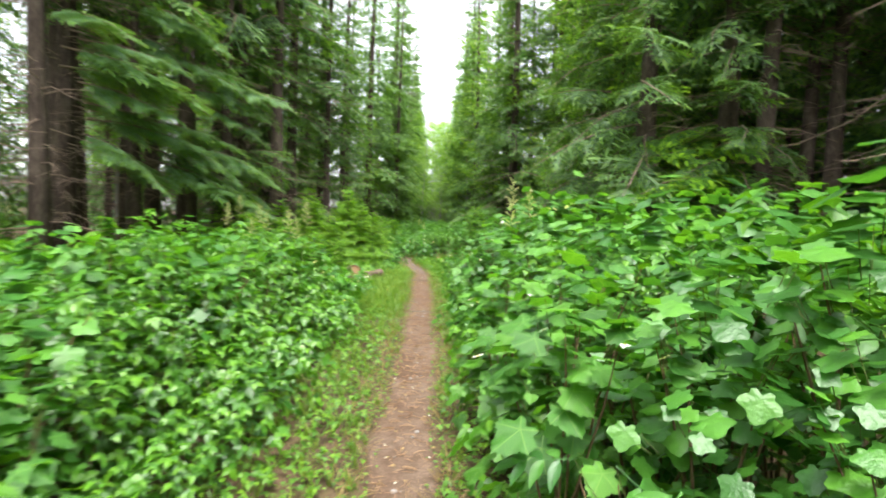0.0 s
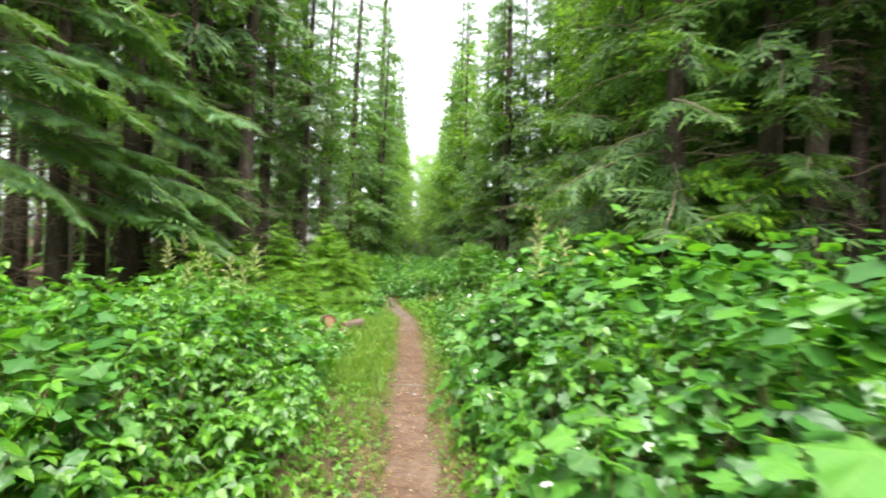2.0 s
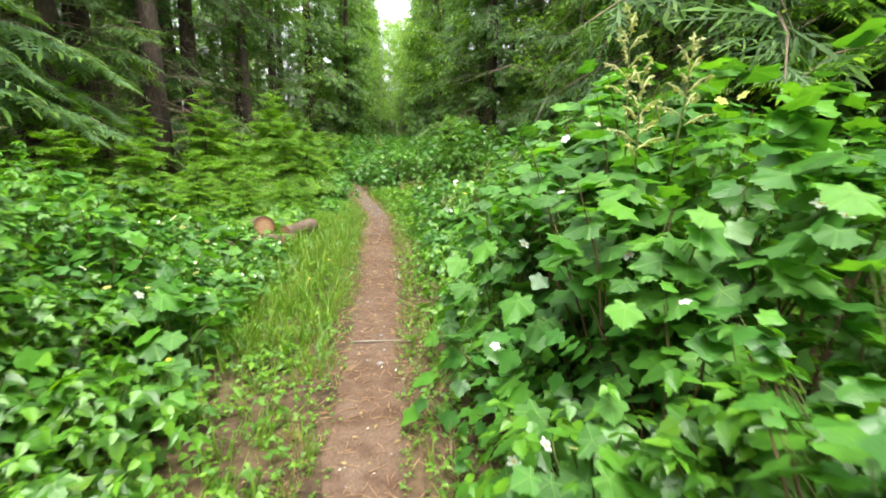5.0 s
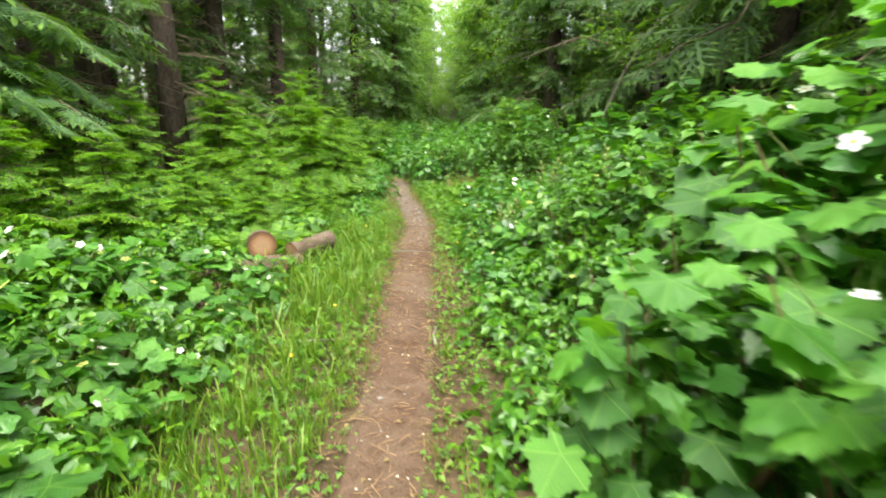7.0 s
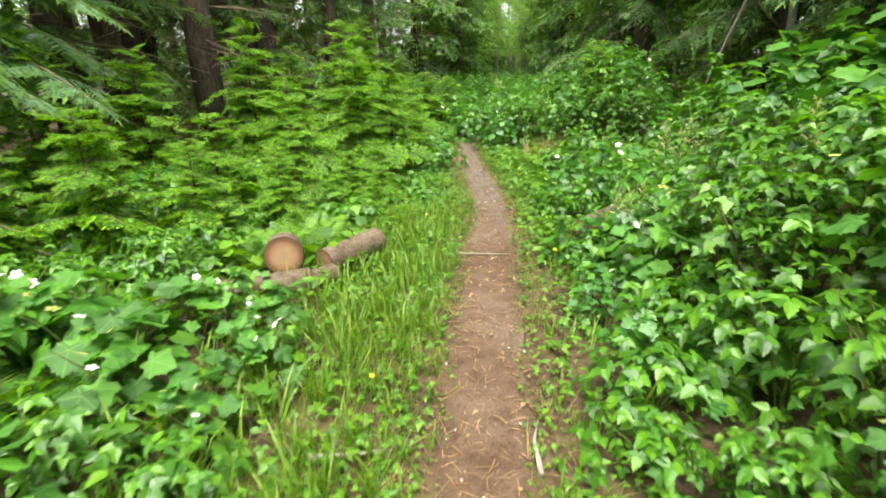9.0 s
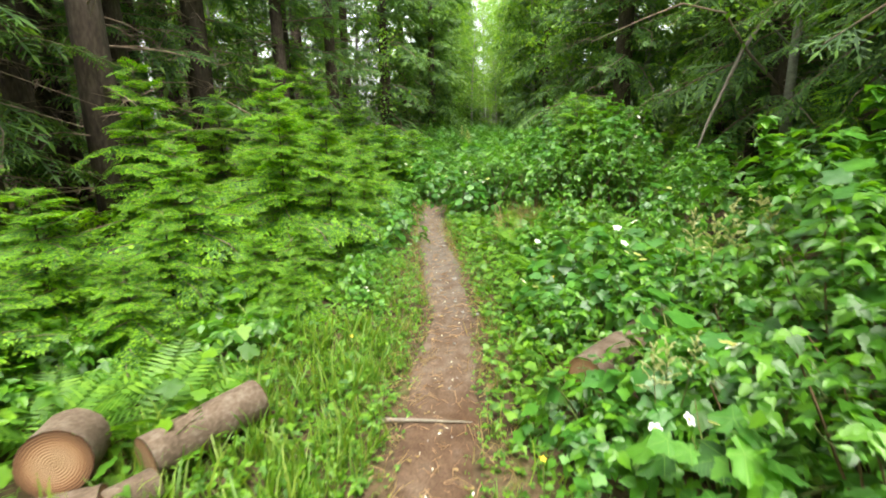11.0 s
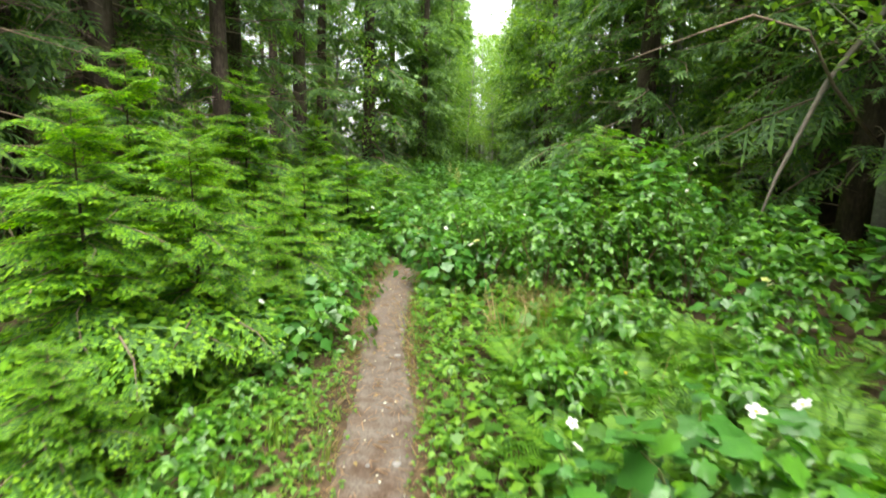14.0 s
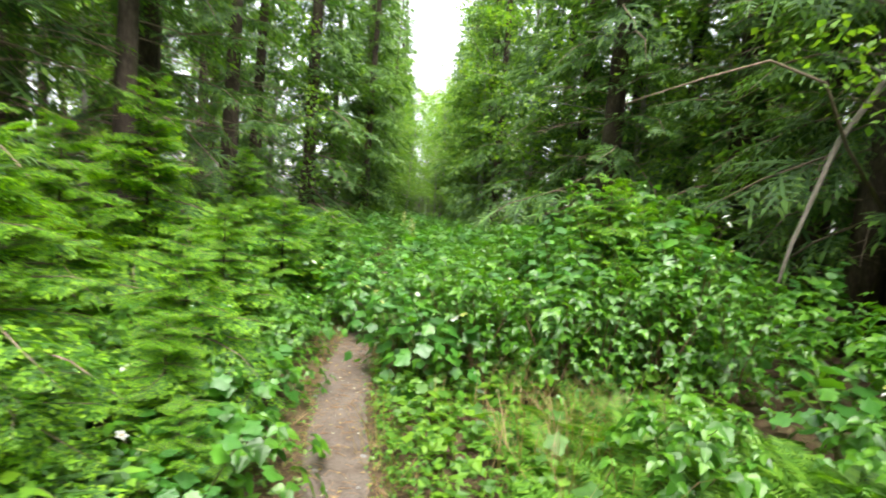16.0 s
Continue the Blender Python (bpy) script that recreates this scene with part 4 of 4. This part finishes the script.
region(RIGHT, 15.4, 18.6, 1.3, 3.4, 0.45, 0.6, (0, 0.05, 0.15), 0.45, G2)
region(RIGHT, 16.0, 18.3, 0.95, 2.5, 0.45, 0.6, (0, 0, 0.15), 0.5, "ferns beside the trail")
region(RIGHT, 15.2, 22, 3.5, 5.4, 0.9, 1.1, (0, 0.4, 0.5), 0.6, G2, True)
region(RIGHT, 19.2, 23.0, 0.45, 3.4, 0.75, 1.4, (0, 0.45, 0.55), 0.5, G2)
region(RIGHT, 23.0, 32.0, 0.3, 4.2, 0.9, 1.4, (0, 0.4, 0.6), 0.65, G2, True)
region(LEFT, 31, 60, -2.5, 3.0, 1.1, 1.4, (0, 0.4, 0.6), 1.0, "shrubs at the end of the ride", True)
for name, lab, mat in (("thimbleberry_shrub", "thicket of broad-leaved thimbleberry shrubs", THIMBLE), ("salmonberry_shrub", "thicket of fine-leaved salmonberry shrubs", SALMON)):
    tagged(new(name.replace("shrub", "thicket"), FARTHER[name].mesh(name, [mat])), lab, "shrubs", kind="stuff")
for x, y, h in ((0.4, 20.5, 1.75), (0.8, 20.8, 1.85), (0.05, 20.9, 1.6), (0.95, 20.2, 1.6), (1.3, 21.0, 1.75), (0.5, 21.2, 1.9), (-0.4, 21.6, 1.4), (1.5, 20.4, 1.3), (0.1, 20.1, 1.3)):
    kind, s = nearest(R.choice((thimble, salmon)), h)
    put(kind, x, y, s, group="tall bushes beside the trail")
for dx, y, h in ((0.36, 20.5, 0.45), (0.2, 20.9, 0.6), (-0.15, 21.0, 0.6), (0.1, 21.5, 0.75), (-0.35, 21.6, 0.7), (0.35, 21.9, 0.8), (0.0, 22.4, 0.9)):
    kind, s = nearest(R.choice((thimble, salmon)), h)
    put(kind, mid(y) + dx, y, s, group="bushes grown over the trail")
region(RIGHT, 8.6, 12.4, 1.7, 3.2, 1.7, 2.0, (0.1, 0.5, 0.4), 0.5, G2, True)
for x, y, h in ((0.58, 9.15, 1.15), (0.95, 8.7, 1.45), (0.85, 9.5, 1.35), (0.98, 8.1, 1.35), (1.35, 9.4, 1.75), (1.6, 9.9, 1.9), (1.45, 10.4, 1.8), (1.9, 9.3, 1.95), (1.0, 3.6, 1.2), (1.15, 4.4, 1.3), (0.85, 5.3, 1.1)):
    kind, s = nearest(close, h)
    put(kind, x, y, s, group=G2)
for x, y, k, s in ((1.2, 3.1, 0, 0.95), (1.5, 2.85, 0, 1.05), (1.2, 6.0, 0, 0.85), (1.5, 5.7, 0, 0.95), (0.36, 11.25, 1, 0.5), (0.55, 11.7, 1, 0.6), (2.2, 4.4, 0, 1.3)):
    put(elder[k], x, y, s, group="elder bushes")
for x, y, k, s in ((1.1, 8.4, 0, 1.25), (-1.7, 8.1, 0, 1.0), (-3.9, 10.7, 0, 1.08), (-2.7, 9.2, 0, 0.98), (0.85, 14.6, 1, 1.0), (1.25, 15.0, 1, 0.95), (1.6, 15.6, 1, 1.0), (0.3, 13.2, 1, 0.7), (-2.1, 24.5, 0, 0.9), (1.15, 12.6, 0, 0.8)):
    put(beard[k], x, y, s, group="goat's beard plants")
for src, (x, y) in zip([s for d in (thimble, close, salmon) for g in d.values() for s in g] + elder + ferns + list(beard),
                       [(-2.2 - 0.31 * k, 3.1 + 0.37 * k) for k in range(30)]):
    src.matrix_basis = pose(x, y, 0)

# ---- low growth: grass and small herbs beside the trail ----
def scatter(name, label, category, n, place, shapes, mats, size, tilt):
    h = Heap()
    for k in range(n):
        x, y, dense = place()
        s = size * R.uniform(0.5, 1.25) * dense
        a = R.uniform(0, 6.28)
        h.add(shapes[R.randrange(len(shapes))], pose(x, y, max(ground_z(x, y), 0) + R.uniform(*tilt[2:]) * dense, R.uniform(*tilt[:2]), R.uniform(-25, 25), math.degrees(a)) @ sized(s))
    tagged(new(name, h.mesh(name, mats)), label, category, kind="stuff")


def blade(w=0.02, bend=0.35):
    v = [(-w, 0, 0), (w, 0, 0), (-0.8 * w, bend * 0.12, 0.4), (0.8 * w, bend * 0.12, 0.4), (-0.5 * w, bend * 0.5, 0.78), (0.5 * w, bend * 0.5, 0.78), (0, bend, 0.95)]
    return shape(v, [(0, 1, 3), (0, 3, 2), (2, 3, 5), (2, 5, 4), (4, 5, 6)])


def tuft(n, thin=1.0):
    h = Heap()
    for k in range(n):
        a = R.uniform(0, 360)
        h.add(blade(R.uniform(0.016, 0.034) * thin, R.uniform(0.15, 0.7)), pose(R.gauss(0, 0.12), R.gauss(0, 0.12), 0, 0, 0, a) @ sized(R.uniform(0.5, 1.1)))
    return h.shape()


TUFTS = [tuft(9) for _ in range(4)]


def verge(y0, y1, side, d0, d1):
    def f():
        y = R.uniform(y0, y1)
        d = d0 + (d1 - d0) * R.random() ** 1.2
        return mid(y) + side * d, y, 0.55 + 0.45 * min(1.0, (d - d0) / 0.35 + 0.15)
    return f


scatter("verge_grass", "fresh green grass beside the trail", "grass", 800, verge(0, 16.5, LEFT, 0.22, 1.1), TUFTS, [GRASS], 0.18, (-10, 14, -0.02, 0))
scatter("verge_grass", "tall light green grass beside the logs", "grass", 820, verge(9.0, 14.6, LEFT, 0.3, 1.5), TUFTS, [GRASS], 0.25, (-10, 14, -0.02, 0))
scatter("verge_grass", "short green grass at the trail's edge", "grass", 420, verge(0, 24, RIGHT, 0.25, 0.75), TUFTS, [GRASS], 0.2, (-10, 14, -0.02, 0))
scatter("dry_grass", "flattened yellowish dry grass at the trail's edge", "grass", 900, lambda: ((lambda y, side: (mid(y) + side * R.uniform(0.16, 0.42), y, 1.0))(R.uniform(2, 21), R.choice((-1, 1)))), [tuft(8, 0.5) for _ in range(3)], [STRAW], 0.13, (35, 80, 0.0, 0.02))
scatter("dry_grass", "brown seed-headed dry grass", "grass", 170, lambda: (R.gauss(-0.25, 0.4), R.gauss(18.6, 0.6), 1.0), [tuft(8, 0.3) for _ in range(3)], [STRAW], 0.4, (-10, 14, -0.02, 0))
scatter("ground_herbs", "low bright green herbs covering the ground", "ground cover", 5200, verge(0, 16.5, LEFT, 0.26, 1.5), [TRI, SMALL], [HERB], 0.05, (-35, 25, 0.02, 0.13))
scatter("ground_herbs", "low bright green herbs covering the ground", "ground cover", 5000, verge(0, 22, RIGHT, 0.23, 1.5), [TRI, SMALL], [HERB], 0.055, (-35, 25, 0.02, 0.14))
scatter("ground_herbs", "tiny leaves creeping along the trail's edge", "ground cover", 4600, verge(0, 22, RIGHT, 0.15, 0.6), [TRI, SMALL], [HERB], 0.03, (-35, 25, 0.02, 0.07))
scatter("ground_herbs", "tiny leaves creeping along the trail's edge", "ground cover", 4600, verge(0, 22, LEFT, 0.15, 0.8), [TRI, SMALL], [HERB], 0.032, (-35, 25, 0.02, 0.07))
scatter("ground_herbs", "dense low leaves under the shrubs", "ground cover", 3600, verge(13.5, 19.5, RIGHT, 0.26, 2.2), [TRI, PLAIN_LOBED, SMALL], [HERB], 0.065, (-35, 25, 0.04, 0.2))
scatter("ground_herbs", "dense low leaves under the shrubs", "ground cover", 4200, verge(0, 30, LEFT, 0.9, 4.5), [TRI, PLAIN_LOBED], [HERB], 0.085, (-35, 25, 0.05, 0.3))
scatter("ground_herbs", "dense low leaves under the shrubs", "ground cover", 4200, verge(0, 30, RIGHT, 0.8, 4.5), [TRI, PLAIN_LOBED], [HERB], 0.085, (-35, 25, 0.05, 0.3))


scatter("ground_herbs", "low moss and tiny herbs on the bare verge", "ground cover", 2600, verge(12.6, 17.5, LEFT, 0.25, 1.4), [TRI, SMALL], [HERB], 0.045, (-35, 25, 0.015, 0.08))
scatter("forest_undergrowth", "sparse dull green undergrowth on the forest floor", "ground cover", 2600, verge(2, 30, LEFT, 4.3, 10), [TRI, PLAIN_LOBED], [HERB], 0.1, (-35, 25, 0.05, 0.35))
scatter("forest_undergrowth", "sparse dull green undergrowth on the forest floor", "ground cover", 1600, verge(8, 30, RIGHT, 4.3, 9), [TRI, PLAIN_LOBED], [HERB], 0.1, (-35, 25, 0.05, 0.35))


def yellow_flowers():
    me = mesh_of("blossom", FLOWER_V[0], FLOWER_V[1], [YELLOW])
    for x, y, z in ((-1.0, 11.45, 0.14), (-1.45, 14.2, 0.16), (0.45, 14.5, 0.2), (-0.95, 10.5, 0.2), (-0.1, 17.4, 0.2), (0.2, 17.0, 0.22), (-0.1, 15.4, 0.26), (-0.2, 12.9, 0.3), (-1.2, 8.6, 0.3)):
        root = tagged(new("buttercup"), "small yellow wildflower among the grass", "wildflower", "yellow wildflowers")
        root.location = (x, y, 0)
        part("stem", mesh_of("stem", *tube([(0, 0, 0), (0.01, 0, z * 0.5), (0, 0.01, z)], [0.003, 0.0025, 0.002], 4)[:2], [STEM]), root)
        part("blossom", me, root, pose(0, 0.01, z, 15, 10) @ sized(0.035), "yellow blossom")


h = Heap()
for k in range(5):
    h.add(SMALL, pose(0, 0, 0, 20, 0, 72 * k) @ sized(0.5))
FLOWER_V = h.shape()
yellow_flowers()


# ---- litter on the trail: fallen petals, needles, pebbles ----
def on_trail(y0, y1, wide=0.24):
    def f():
        y = R.uniform(y0, y1)
        return mid(y) + R.gauss(0, wide * 0.5), y, 1.0
    return f


def litter(name, label, category, n, place, shp, mats, size, z):
    hp = Heap()
    for k in range(n):
        x, y, _ = place()
        hp.add(shp, pose(x, y, z, R.uniform(-12, 12), R.uniform(-12, 12), R.uniform(0, 360)) @ sized(size * R.uniform(0.5, 1.4)))
    tagged(new(name, hp.mesh(name, mats)), label, category, kind="stuff")


needle = tube([(0, -0.5, 0), (0.04, 0, 0.03), (0, 0.5, 0)], [0.03, 0.035, 0.02], 3, 0, False)
litter("needle_litter", "dry reddish needles and twiglets strewn on the trail", "litter", 2600, on_trail(0, 22, 0.34), needle, [rough_material("dry_needle", [(0.3, (0.22, 0.12, 0.06)), (0.7, (0.42, 0.28, 0.16))], 8)], 0.06, 0.024)
litter("petal_litter", "fallen white petals scattered on the trail", "litter", 130, on_trail(4, 20, 0.3), SMALL, [PETAL], 0.016, 0.03)
litter("leaf_litter", "pale dry leaf scraps on the trail", "litter", 420, on_trail(0, 22, 0.4), SMALL, [STRAW], 0.026, 0.027)


def pebbles():
    bm = bmesh.new()
    bmesh.ops.create_icosphere(bm, subdivisions=1, radius=1)
    for v in bm.verts:
        v.co *= 1 + 0.25 * noise.noise(v.co * 1.7)
        v.co.z *= 0.55
    me = bpy.data.meshes.new("pebble")
    bm.to_mesh(me)
    bm.free()
    me.materials.append(STONE)
    for k in range(90):
        y = R.uniform(3.5, 21)
        x = mid(y) + R.gauss(0.02, 0.1)
        s = 0.006 + 0.02 * R.random() ** 3
        ob = tagged(new("pebble", me), "small grey stone pressed into the trail", "stone", "pebbles on the trail")
        ob.matrix_basis = pose(x, y, 0.018, 0, 0, R.uniform(0, 360)) @ Matrix.Diagonal((s, s * R.uniform(0.7, 1.3), s, 1))


pebbles()
